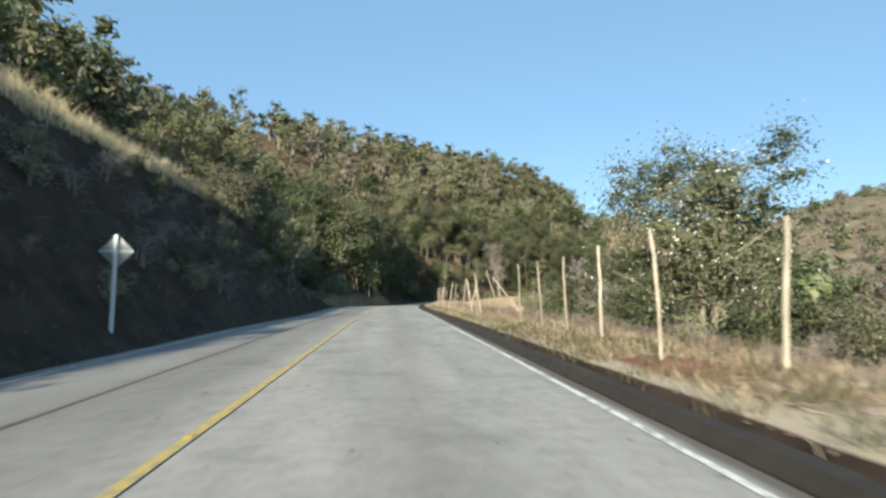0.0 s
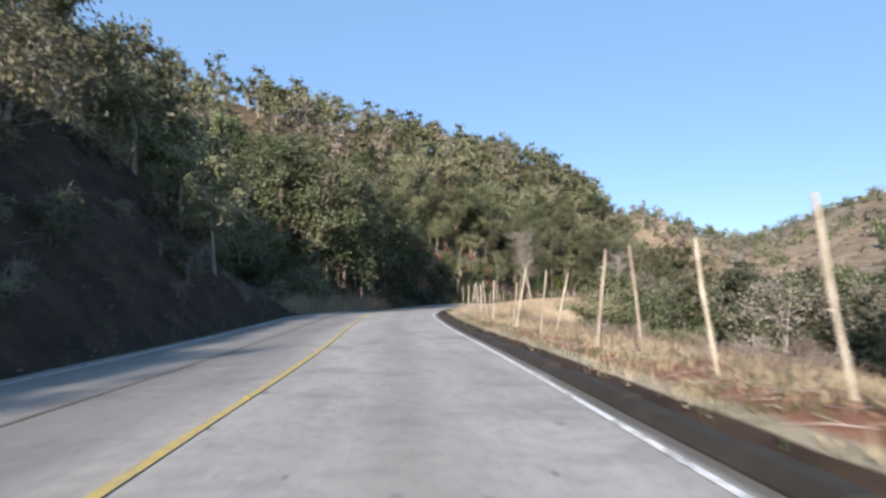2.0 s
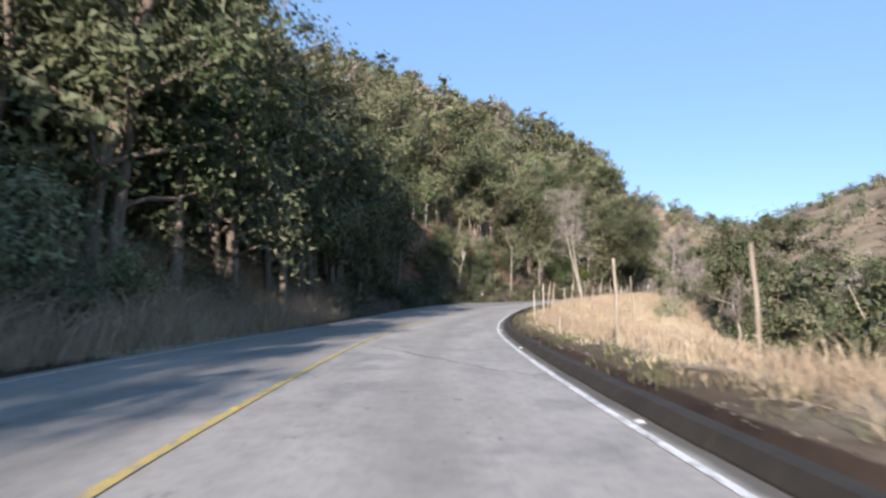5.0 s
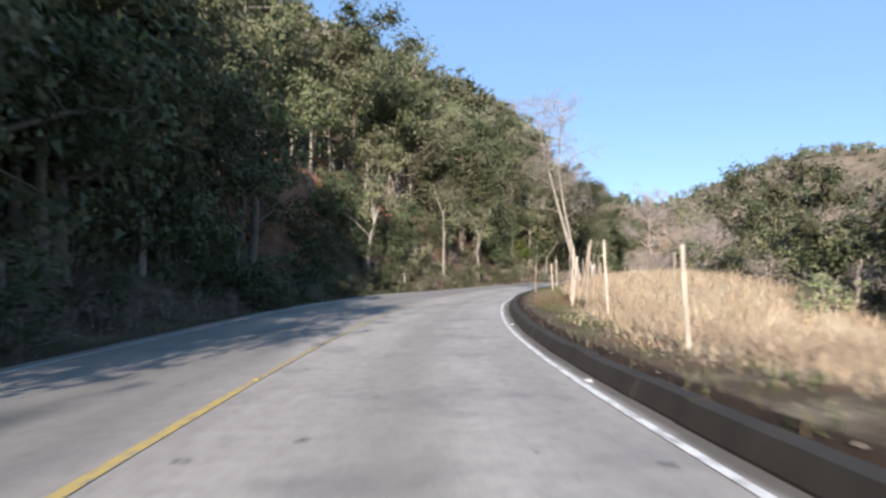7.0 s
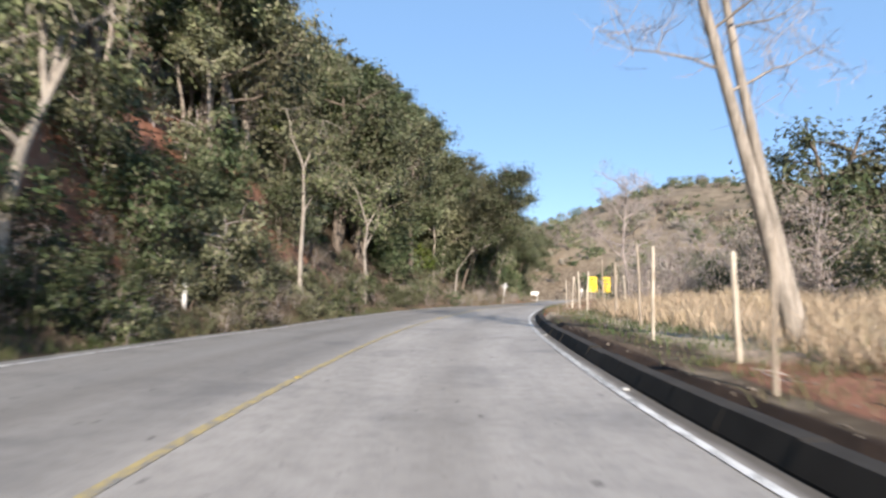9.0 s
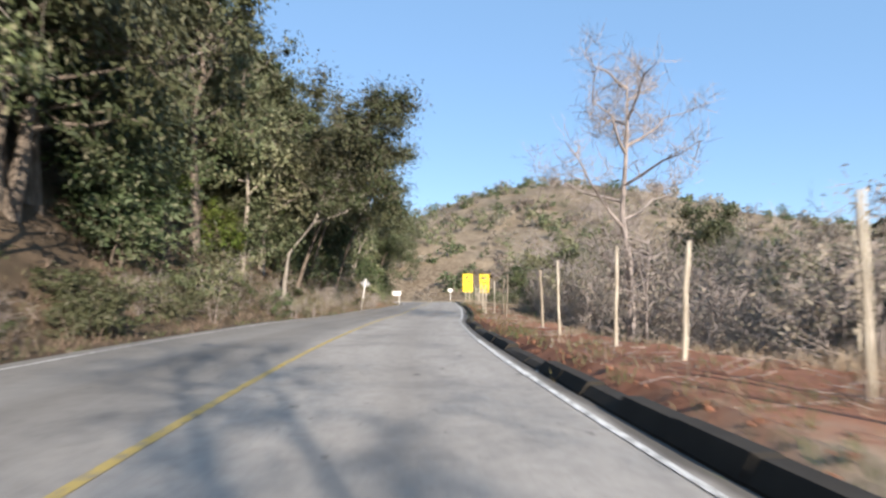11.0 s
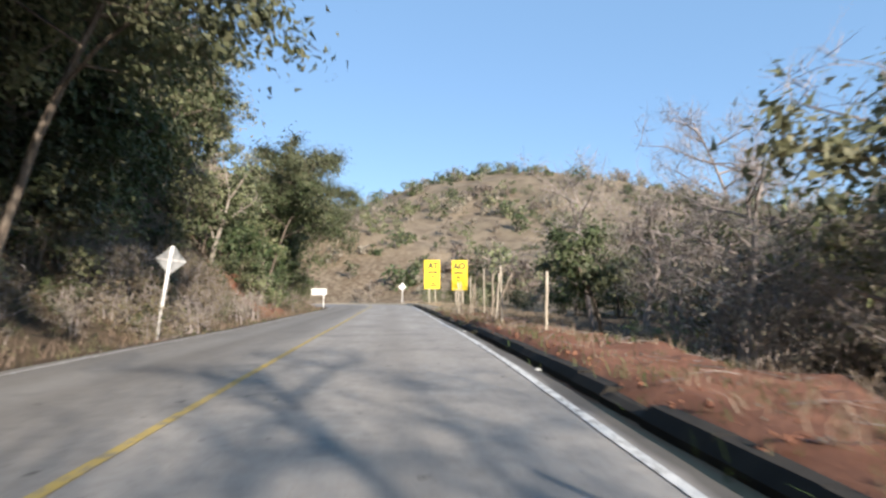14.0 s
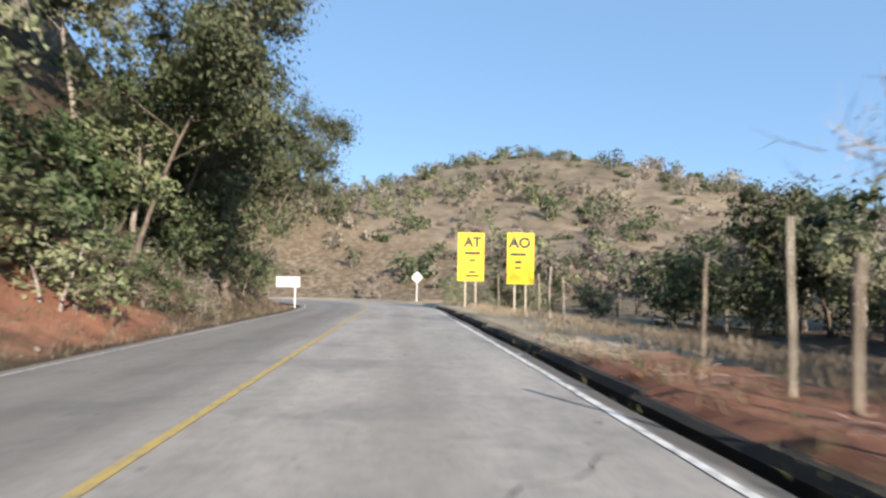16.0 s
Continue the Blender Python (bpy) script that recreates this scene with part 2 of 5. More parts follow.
M_BLACK = plain_material("black sign print", (0.02, 0.02, 0.02), 0.5, 0, 0.1)
M_SIGNBACK = plain_material("dull aluminium sign back", (0.30, 0.31, 0.31), 0.65, 0.2, 0.25)
M_SIGNWHITE = plain_material("white painted steel", (0.72, 0.72, 0.70), 0.55, 0, 0.15)
M_STEEL = plain_material("galvanised post", (0.5, 0.5, 0.49), 0.55, 0.3, 0.2)


# ---- mesh helpers ----
def mesh_np(name, verts, faces, mats, mat_index=None, smooth=False):
    """A mesh from arrays; faces is one array, or a list of arrays of unlike size."""
    me = bpy.data.meshes.new(name)
    faces = faces if isinstance(faces, list) else [faces]
    faces = [f for f in faces if len(f)]
    me.vertices.add(len(verts))
    me.vertices.foreach_set("co", np.asarray(verts, np.float32).ravel())
    sizes = np.concatenate([np.full(len(f), f.shape[1]) for f in faces])
    loops = np.concatenate([f.ravel() for f in faces])
    me.loops.add(len(loops))
    me.loops.foreach_set("vertex_index", loops.astype(np.int32))
    me.polygons.add(len(sizes))
    starts = np.concatenate([[0], np.cumsum(sizes)[:-1]])
    me.polygons.foreach_set("loop_start", starts.astype(np.int32))
    if mat_index is not None:
        me.polygons.foreach_set("material_index", np.asarray(mat_index, np.int32))
    me.polygons.foreach_set("use_smooth", np.full(len(sizes), smooth))
    for m in (mats if isinstance(mats, (list, tuple)) else [mats]):
        me.materials.append(m)
    me.update(calc_edges=True)
    return me


class Geo:
    """Arrays of points and faces that grow."""

    def __init__(self):
        self.v, self.q, self.t, self.n = [], [], [], 0

    def add(self, verts, quads=None, tris=None):
        if quads is not None and len(quads):
            self.q.append(np.asarray(quads) + self.n)
        if tris is not None and len(tris):
            self.t.append(np.asarray(tris) + self.n)
        self.v.append(np.asarray(verts, float))
        self.n += len(verts)

    def parts(self):
        return (np.concatenate(self.v) if self.v else np.zeros((0, 3)), np.concatenate(self.q) if self.q else np.zeros((0, 4), int),
                np.concatenate(self.t) if self.t else np.zeros((0, 3), int))

    def mesh(self, name, mat, smooth=False):
        v, q, t = self.parts()
        return mesh_np(name, v, [q, t], mat, smooth=smooth)


def unit(a):
    return a / np.maximum(np.linalg.norm(a, axis=-1, keepdims=True), 1e-9)


def tube(g, pts, radii, sides=6):
    """A tapered tube through points, closed at its end."""
    pts, radii = np.asarray(pts, float), np.asarray(radii, float)
    tan = unit(np.gradient(pts, axis=0))
    ref = np.where(np.abs(tan[:, 2:3]) > 0.9, (1.0, 0, 0), (0, 0, 1.0))
    a = unit(np.cross(tan, ref))
    b = np.cross(tan, a)
    ang = np.arange(sides) * 2 * np.pi / sides
    ring = pts[:, None] + radii[:, None, None] * (np.cos(ang)[None, :, None] * a[:, None] + np.sin(ang)[None, :, None] * b[:, None])
    i, j = np.meshgrid(np.arange(len(pts) - 1), np.arange(sides), indexing="ij")
    k = (j + 1) % sides
    quads = np.stack([i * sides + j, i * sides + k, (i + 1) * sides + k, (i + 1) * sides + j], -1).reshape(-1, 4)
    v = np.concatenate([ring.reshape(-1, 3), pts[-1:] + tan[-1:] * radii[-1]])
    last = (len(pts) - 1) * sides
    tip = np.stack([last + np.arange(sides), last + (np.arange(sides) + 1) % sides, np.full(sides, len(v) - 1)], -1)
    g.add(v, quads, tip)


def leaves(g, rng, at, size, aspect=0.55, up=0.35, out=None):
    """A pointed leaf at every place, facing roughly outwards from its clump."""
    n = len(at)
    d = unit(rng.normal(size=(n, 3)))
    nm = unit(rng.normal(size=(n, 3)) * (0.55 if out is not None else 1.0) + (0, 0, up * 2) + (0 if out is None else out))
    side = unit(np.cross(nm, d))
    d = np.cross(side, nm)
    s = (size * rng.uniform(0.6, 1.35, n))[:, None]
    v = np.stack([at - d * s * 0.42 - side * s * aspect * 0.5, at - d * s * 0.42 + side * s * aspect * 0.5, at + d * s * 0.6], 1).reshape(-1, 3)
    g.add(v, None, np.arange(n * 3).reshape(n, 3))


def part(name, me, parent, label=""):
    ob = new(name, me)
    ob.parent = parent
    if label:
        tagged(ob, label)
    return ob


# ---- the road's line and the lie of the land ----
CENTRE = [(3.43, -65.40, 0.00), (1.78, -43.64, 0.00), (0.13, -21.88, 0.00), (-0.70, -11.00, 0.00), (-1.52, -0.12, 0.00), (-2.47, 10.89, 0.07), (-3.45, 22.00, 0.13),
          (-4.25, 32.73, 0.13), (-5.23, 43.57, 0.16), (-5.92, 54.47, 0.25), (-5.66, 65.57, 0.15), (-4.55, 77.23, -0.00), (-2.35, 89.13, -0.05), (1.03, 100.28, 0.10),
          (5.72, 110.21, 0.23), (11.48, 120.02, 0.31), (18.08, 129.50, 0.36), (24.80, 138.05, 0.36), (31.33, 145.68, 0.36), (38.00, 153.74, 0.46), (45.22, 162.63, 0.45),
          (52.03, 171.02, 0.46), (58.84, 179.40, 0.46), (65.57, 187.85, 0.45), (71.23, 197.04, 0.40), (74.96, 207.18, 0.30), (76.06, 217.93, 0.20), (73.94, 228.51, 0.10),
          (69.26, 238.25, 0.05), (63.64, 247.47, 0.00)]
BANK_S = [-45, 0, 40, 62, 80, 95, 108, 118, 145, 160, 180, 240]
BANK = [-.026, -.026, -.025, 0, 0, .045, .05, .012, .02, -.015, -.05, -.05]     # cross-fall of the left lane


def spline(points, step=0.5):
    p = np.array(points, float)
    p = np.concatenate([2 * p[:1] - p[1:2], p, 2 * p[-1:] - p[-2:-1]])
    out = []
    for a, b, c, d in zip(p, p[1:], p[2:], p[3:]):
        k = max(2, int(np.linalg.norm(c - b) / step))
        u = (np.arange(k) / k)[:, None]
        out.append(0.5 * (2 * b + (c - a) * u + (2 * a - 5 * b + 4 * c - d) * u**2 + (3 * b - a - 3 * c + d) * u**3))
    return np.concatenate(out + [p[-2:-1]])


ROAD = spline(CENTRE)
_t = unit(np.gradient(ROAD[:, :2], axis=0))
RIGHT = np.stack([_t[:, 1], -_t[:, 0]], 1)
ALONG = np.concatenate([[0], np.cumsum(np.linalg.norm(np.diff(ROAD[:, :2], axis=0), axis=1))])
ALONG -= ALONG[np.argmin(np.abs(ROAD[:, 1]))]           # 0 where the camera starts


def road_at(s, c):
    """World x, y and road height at s metres along and c metres right of the centre line."""
    s, c = np.broadcast_arrays(np.asarray(s, float), np.asarray(c, float))
    x, y, z = (np.interp(s, ALONG, ROAD[:, i]) for i in range(3))
    z = z + np.interp(s, BANK_S, BANK) * np.clip(-c, 0, 4.5)
    return x + c * np.interp(s, ALONG, RIGHT[:, 0]), y + c * np.interp(s, ALONG, RIGHT[:, 1]), z


def road_coords(x, y):
    """s, c and road height of world places."""
    x, y = np.asarray(x, float).ravel(), np.asarray(y, float).ravel()
    s, c, z = np.empty(len(x)), np.empty(len(x)), np.empty(len(x))
    for i in range(0, len(x), 4000):
        e = slice(i, i + 4000)
        dx, dy = x[e, None] - ROAD[None, ::2, 0], y[e, None] - ROAD[None, ::2, 1]
        k = np.argmin(dx * dx + dy * dy, 1) * 2
        ex, ey = x[e] - ROAD[k, 0], y[e] - ROAD[k, 1]
        side = ex * RIGHT[k, 0] + ey * RIGHT[k, 1]
        c[e] = np.sign(side) * np.hypot(ex, ey)
        near = np.hypot(ex, ey) < 40
        c[e] = np.where(near, side, c[e])
        s[e] = ALONG[k] + np.where(near, ex * RIGHT[k, 1] * -1 + ey * RIGHT[k, 0], 0)
        z[e] = ROAD[k, 2]
    return s, c, z + np.interp(s, BANK_S, BANK) * np.clip(-c, 0, 4.5)


def kerb_shift(s):
    """How far the right-hand edge of the road strays from its usual 3.71 m."""
    return np.interp(s, [100, 113, 135, 148, 160, 172, 190], [0, 0.0, -0.15, -0.30, -0.2, -0.06, 0])


def centre_shift(s):
    """How far the painted centre line strays from the middle."""
    return np.interp(s, [0, 36, 60, 69, 104, 115, 140, 151, 165, 181], [0.03, 0.07, 0, -0.04, -0.07, -0.06, -0.03, -0.17, -0.05, 0])


def step_up(v, a, b):
    u = np.clip((v - a) / (b - a), 0, 1)
    return u * u * (3 - 2 * u)


def waves(x, y, size, seed):
    """Smooth unevenness of a given size, from a few crossed waves."""
    r = np.random.RandomState(seed)
    out = 0
    for k in range(7):
        a, f, ph = r.uniform(0, 2 * np.pi), r.uniform(0.6, 1.9) / size, r.uniform(0, 2 * np.pi)
        out = out + np.sin((x * np.cos(a) + y * np.sin(a)) * f * 2 * np.pi + ph)
    return out / 7


def land(x, y, s=None, c=None, zr=None):
    """Height of the ground."""
    shape = np.shape(x)
    x, y = np.asarray(x, float).ravel(), np.asarray(y, float).ravel()
    if s is None:
        s, c, zr = road_coords(x, y)
    a = np.abs(c)
    cut = np.interp(a, [0, 3.9, 4.6, 5.2, 10.6, 11.9, 14.2, 17, 22, 45, 80, 130, 300], [-.25, -.12, -.12, .3, 7.4, 8.6, 8.9, 9.4, 13, 28, 42, 46, 40])
    hill = np.interp(a, [0, 3.9, 5.0, 6.5, 12, 25, 45, 70, 100, 160, 300], [-.25, -.10, -.05, .5, 4.6, 13.5, 26, 37, 41, 40, 36])
    hill2 = np.interp(a, [0, 3.9, 5.0, 6.5, 12, 25, 45, 70, 100, 160, 300], [-.25, -.10, -.05, .8, 8.2, 24, 36, 42, 44, 42, 38])
    u5 = step_up(s, 112, 140)
    hill = hill * (1 - u5) + hill2 * u5
    red_cut = np.interp(a, [0, 3.9, 4.7, 5.6, 6.6, 9, 12, 25, 45, 70, 100, 160, 300], [-.25, -.10, -.02, 1.2, 2.9, 6.2, 8.6, 19, 32, 40, 43, 41, 37])
    u6 = step_up(s, 102, 109) * step_up(s, 134, 126)
    hill = hill * (1 - u6) + red_cut * u6
    low = 0.4 + 0.6 * step_up(s, 20, 62)
    cut = np.where(cut > 9.3, 9.3 + (cut - 9.3) * low, cut)
    grassy = np.interp(a, [0, 3.9, 5.0, 7, 10, 14, 25, 45, 70, 100, 160, 300], [-.25, -.10, 0, .8, 1.8, 4.5, 14, 31, 45, 50, 46, 40])
    w1, w2 = step_up(s, 63, 47), step_up(s, 62, 78)
    left = cut * w1 + (1 - w1) * (grassy * (1 - w2) + hill * w2)
    left = left * np.where(a > 8, 1 + 0.2 * np.exp(-((s - 203) / 24) ** 2) * step_up(a, 8, 30), 1)
    left = np.where(a > 5, left * (0.12 + 0.88 * step_up(s, 250, 216)), left)
    ar = a - kerb_shift(s) * step_up(a, 2, 3.9) * step_up(a, 9, 6)
    r1 = np.interp(ar, [0, 3.9, 4.0, 4.15, 5.3, 6.4, 9, 14, 22, 40, 70, 300], [-.25, -.12, -.12, .10, .15, .10, -.4, -1.3, -3.2, -6, -5, -3])
    r1b = np.interp(ar, [0, 3.9, 4.0, 4.15, 5.3, 6.3, 7.2, 9, 14, 22, 40, 70, 300], [-.25, -.12, -.12, .14, .18, .2, 0, -.9, -3.0, -5.2, -7, -5, -3])
    r2 = np.interp(ar, [0, 3.9, 4.0, 4.15, 5.3, 6.5, 9, 11.5, 14, 18, 27, 40, 70, 300], [-.25, -.12, -.12, .18, .2, .28, .55, .6, -.1, -2, -5, -7, -5, -3])
    r3 = np.interp(ar, [0, 3.9, 4.0, 4.15, 5.6, 6.4, 8.5, 12, 20, 40, 70, 300], [-.25, -.12, -.12, .19, .18, .02, -1.0, -2.4, -4, -5, -4, -3])
    r4 = np.interp(ar, [0, 3.9, 4.0, 4.15, 6.2, 9, 15, 30, 60, 300], [-.25, -.12, -.12, .17, 0.08, -.3, -.8, -1.4, -1, 0])
    ub = step_up(s, 50, 62)
    r1 = r1 * (1 - ub) + r1b * ub
    u2, u3, u4 = step_up(s, 88, 101), step_up(s, 126, 140), step_up(s, 176, 192)
    right = r1 * (1 - u2) + u2 * (r2 * (1 - u3) + u3 * (r3 * (1 - u4) + u4 * r4))
    z = np.where(c < 0, left, right) + zr
    far = lambda px, py, h, sx, sy: h * np.exp(-0.5 * (((x - px) / sx) ** 2 + ((y - py) / sy) ** 2))
    hills = far(243, 326, 43, 76, 68) + far(312, 224, 23, 73, 73) + far(345, 430, 36, 120, 80) + far(88, 340, 34, 25, 45) + far(120, 330, 9, 24, 40)
    z = z + far(-42, 168, 4.5, 30, 40) * step_up(a, 22, 55)
    z = z + hills * np.where(c > 0, step_up(a, 22, 75), step_up(s, 215, 240) * step_up(a, 22, 75))
    rough = step_up(a, 4.5, 12)
    z = z + np.where((c < 0) & (s < 66), 0.35 * waves(x, y, 2.3, 14) + 0.16 * waves(x, y, 1.0, 15), 0) * step_up(a, 5.4, 7)
    z = z + rough * (0.35 * waves(x, y, 7, 3) + 1.6 * step_up(a, 20, 60) * waves(x, y, 34, 5)) + (0.06 + 0.09 * (c > 0) * step_up(s, 120, 135)) * step_up(a, 4.4, 5.5) * waves(x, y, 1.7, 8)
    return z.reshape(shape)


def soils(x, y, s, c):
    """How much leaf litter, red earth, dark dirt with the cutting's painted shade, and brown scrubland shows at each
    place.
    """
    a = np.abs(c)
    left, right = c < 0, c >= 0
    litter = np.where(left, np.where(s < 60, step_up(a, 15.5, 19) + 0.75 * step_up(a, 11, 7), np.where(s < 78, step_up(a, 9, 12) + 0.8 * step_up(s, 72, 66) * step_up(a, 5.5, 6.5), 0.95 * step_up(a, 3.9, 4.4))), step_up(a, 15, 24) * step_up(95, 60, 80))
    litter = np.where(right, step_up(a, 13, 20) * 0.6 * step_up(a, 85, 55) + 0.3 * step_up(a, 7.5, 5.5) * step_up(s, 60, 45) + 0.7 * step_up(a, 5.9, 5.0) * step_up(s, 54, 60) * step_up(s, 130, 120) + 0.7 * step_up(s, 176, 186) * step_up(s, 214, 204) * step_up(a, 7, 10) * step_up(a, 60, 40), litter)
    red = np.where(right, np.exp(-(np.maximum(a - 6.0, 0) / 1.9) ** 2) * np.where(s > 118, step_up(a, 3.6, 3.9), step_up(a, 4.3, 4.9)) * (0.8 * step_up(s, 1, 8) * step_up(s, 54, 45) + 0.35 * step_up(s, 74, 80) * step_up(s, 94, 90) + 1.0 * step_up(s, 92, 97) * step_up(s, 112, 106) + 1.1 * step_up(s, 122, 134) * step_up(s, 192, 182)), 0)
    red = red + np.where(left, (0.62 + 0.5 * waves(x, y, 6, 51)) * step_up(s, 100, 106) * step_up(s, 134, 126) * step_up(a, 5.2, 6.5) * step_up(a, 17, 13), 0)
    red = red + np.where(left, 1.0 * np.exp(-((s - 193) / 4.5) ** 2 - ((a - 6.5) / 2.2) ** 2), 0)
    # dirt along the road edges, plus shade painted over the cutting's face
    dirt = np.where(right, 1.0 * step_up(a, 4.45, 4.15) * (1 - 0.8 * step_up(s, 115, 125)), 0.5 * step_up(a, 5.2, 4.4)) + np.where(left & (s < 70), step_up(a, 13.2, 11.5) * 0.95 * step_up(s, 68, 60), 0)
    scrub = np.where(right, step_up(a, 40, 75), step_up(a, 24, 34))
    return litter, red, dirt, scrub


# ---- ground and road ----
def grid_faces(nu, nv, base=0):
    i, j = np.meshgrid(np.arange(nu - 1), np.arange(nv - 1), indexing="ij")
    k = i * nv + j + base
    return np.stack([k, k + nv, k + nv + 1, k + 1], -1).reshape(-1, 4)


def build_ground():
    sv = np.arange(-45, 246, 1.0)
    cv = np.concatenate([np.arange(-23, -14, 0.7), np.arange(-14, -5.6, 0.5), [-5.4, -5.0, -4.6, -4.2, -3.9, -3.6, -2, 2, 3.6, 3.9, 4.2, 4.35, 4.5, 4.75, 5.0, 5.4], np.arange(5.8, 14, 0.5), np.arange(14, 20.5, 0.7)])
    S, C = np.meshgrid(sv, cv, indexing="ij")
    x, y, zr = road_at(S, C)
    z = land(x, y, S.ravel(), C.ravel(), zr.ravel()).reshape(S.shape)
    broken = (C > 0) * step_up(S, 118, 130) * step_up(S, 196, 186)
    lump = waves(x, y, 0.9, 21) * (0.05 + 0.12 * broken) + waves(x, y, 2.6, 22) * 0.1
    z = z + lump * step_up(np.abs(C), 4.8, 6.0) - 0.7 * step_up(C, 17.5, 20) - 0.7 * step_up(C, -20.5, -23)
    near = np.stack([x, y, z], -1).reshape(-1, 3)
    gx, gy = np.arange(-240, 431, 3.0), np.arange(-110, 491, 3.0)
    X, Y = np.meshgrid(gx, gy, indexing="ij")
    s2, c2, zr2 = road_coords(X, Y)
    Z = land(X, Y, s2, c2, zr2)
    inside = step_up(c2, 20, 16) * step_up(c2, -23, -19) * step_up(s2, -46, -42) * step_up(s2, 247, 243)
    Z = Z - 1.6 * inside.reshape(X.shape)
    wide = np.stack([X, Y, Z], -1).reshape(-1, 3)
    ang = np.arange(0, 48) * 2 * np.pi / 48
    far = np.stack([95 + 3500 * np.cos(ang), 190 + 3500 * np.sin(ang), np.full(48, -40.0)], -1)
    edge = np.stack([95 + np.clip(900 * np.cos(ang), -334, 335), 190 + np.clip(900 * np.sin(ang), -299, 300), np.full(48, -2.0)], -1)
    v = np.concatenate([near, wide, edge, far])
    n1, n2 = len(near), len(near) + len(wide)
    k = np.arange(48)
    skirt = np.stack([n2 + k, n2 + 48 + k, n2 + 48 + (k + 1) % 48, n2 + (k + 1) % 48], -1)
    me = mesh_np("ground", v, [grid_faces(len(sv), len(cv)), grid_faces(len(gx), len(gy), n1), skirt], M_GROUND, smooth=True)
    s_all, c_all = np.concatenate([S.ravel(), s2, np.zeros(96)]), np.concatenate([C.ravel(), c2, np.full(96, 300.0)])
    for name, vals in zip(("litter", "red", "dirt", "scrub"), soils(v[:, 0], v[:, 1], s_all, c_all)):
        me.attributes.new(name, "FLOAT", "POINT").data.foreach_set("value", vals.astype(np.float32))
    return tagged(new("ground", me), "dry hillside ground with straw, red earth and leaf litter", "ground", kind="structure")


def ribbon(name, s0, s1, c0, c1, lift, mat, cols=2, wander=0.0, seed=1, step=0.5):
    sv = np.arange(s0, s1 + 0.01, step)
    r = np.random.RandomState(seed)
    cv = np.linspace(c0, c1, cols)
    S, C = np.meshgrid(sv, cv, indexing="ij")
    if wander:
        C = C + wander * np.stack([np.convolve(r.normal(size=len(sv) + 8), np.ones(9) / 3, "valid") if k in (0, cols - 1) else np.zeros(len(sv)) for k in range(cols)], 1)
    x, y, z = road_at(S, C + np.where(C > 0, kerb_shift(S) * step_up(C, 2, 3.4), 0) + (centre_shift(S) if c1 < 0.1 and c0 > -0.1 else 0))
    me = mesh_np(name, np.stack([x, y, z + lift - 0.006 * np.abs(C)], -1).reshape(-1, 3), grid_faces(len(sv), cols)[:, ::-1], mat, smooth=True)
    uv = me.uv_layers.new(name="across_along")
    idx = np.empty(len(me.loops), np.int32)
    me.loops.foreach_get("vertex_index", idx)
    uv.data.foreach_set("uv", np.stack([C.ravel()[idx], S.ravel()[idx]], -1).astype(np.float32).ravel())
    return me


build_ground()
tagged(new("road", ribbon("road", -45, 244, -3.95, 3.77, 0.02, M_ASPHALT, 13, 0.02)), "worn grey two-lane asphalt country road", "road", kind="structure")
for s0, s1, mat, look_of in ((-45, 84, M_YELLOW, "worn"), (84, 124, M_YELLOWWORN, "faded"), (124, 240, M_YELLOW, "worn")):
    tagged(new("centre_line", ribbon("centre_line", s0, s1, -0.048, 0.048, 0.028, mat, 2, 0.004)), f"single {look_of} yellow centre line on the asphalt", "road marking", kind="structure")
tagged(new("edge_line", ribbon("edge_line", -45, 107, 3.46, 3.54, 0.028, M_WHITE, 2, 0.006, 5)), "worn white edge line beside the kerb", "road marking", kind="structure")
tagged(new("edge_line", ribbon("edge_line", 107, 121, 3.46, 3.55, 0.028, M_WHITEWORN, 2, 0.008, 7)), "white edge line almost worn away beside the kerb", "road marking", kind="structure")
tagged(new("edge_line", ribbon("edge_line", 121, 138, 3.46, 3.55, 0.028, M_WHITE, 2, 0.008, 9)), "worn white edge line beside the kerb", "road marking", kind="structure")
tagged(new("edge_line", ribbon("edge_line", 138, 152, 3.46, 3.55, 0.028, M_WHITEWORN, 2, 0.008, 10)), "white edge line almost worn away beside the kerb", "road marking", kind="structure")
tagged(new("edge_line", ribbon("edge_line", 152, 240, 3.46, 3.56, 0.028, M_WHITE, 2, 0.012, 8)), "broken white edge line beside the kerb", "road marking", kind="structure")
tagged(new("edge_line", ribbon("edge_line", -45, 240, -3.62, -3.56, 0.028, M_WHITE, 2, 0.008, 6)), "faded white edge line beside the hillside", "road marking", kind="structure")


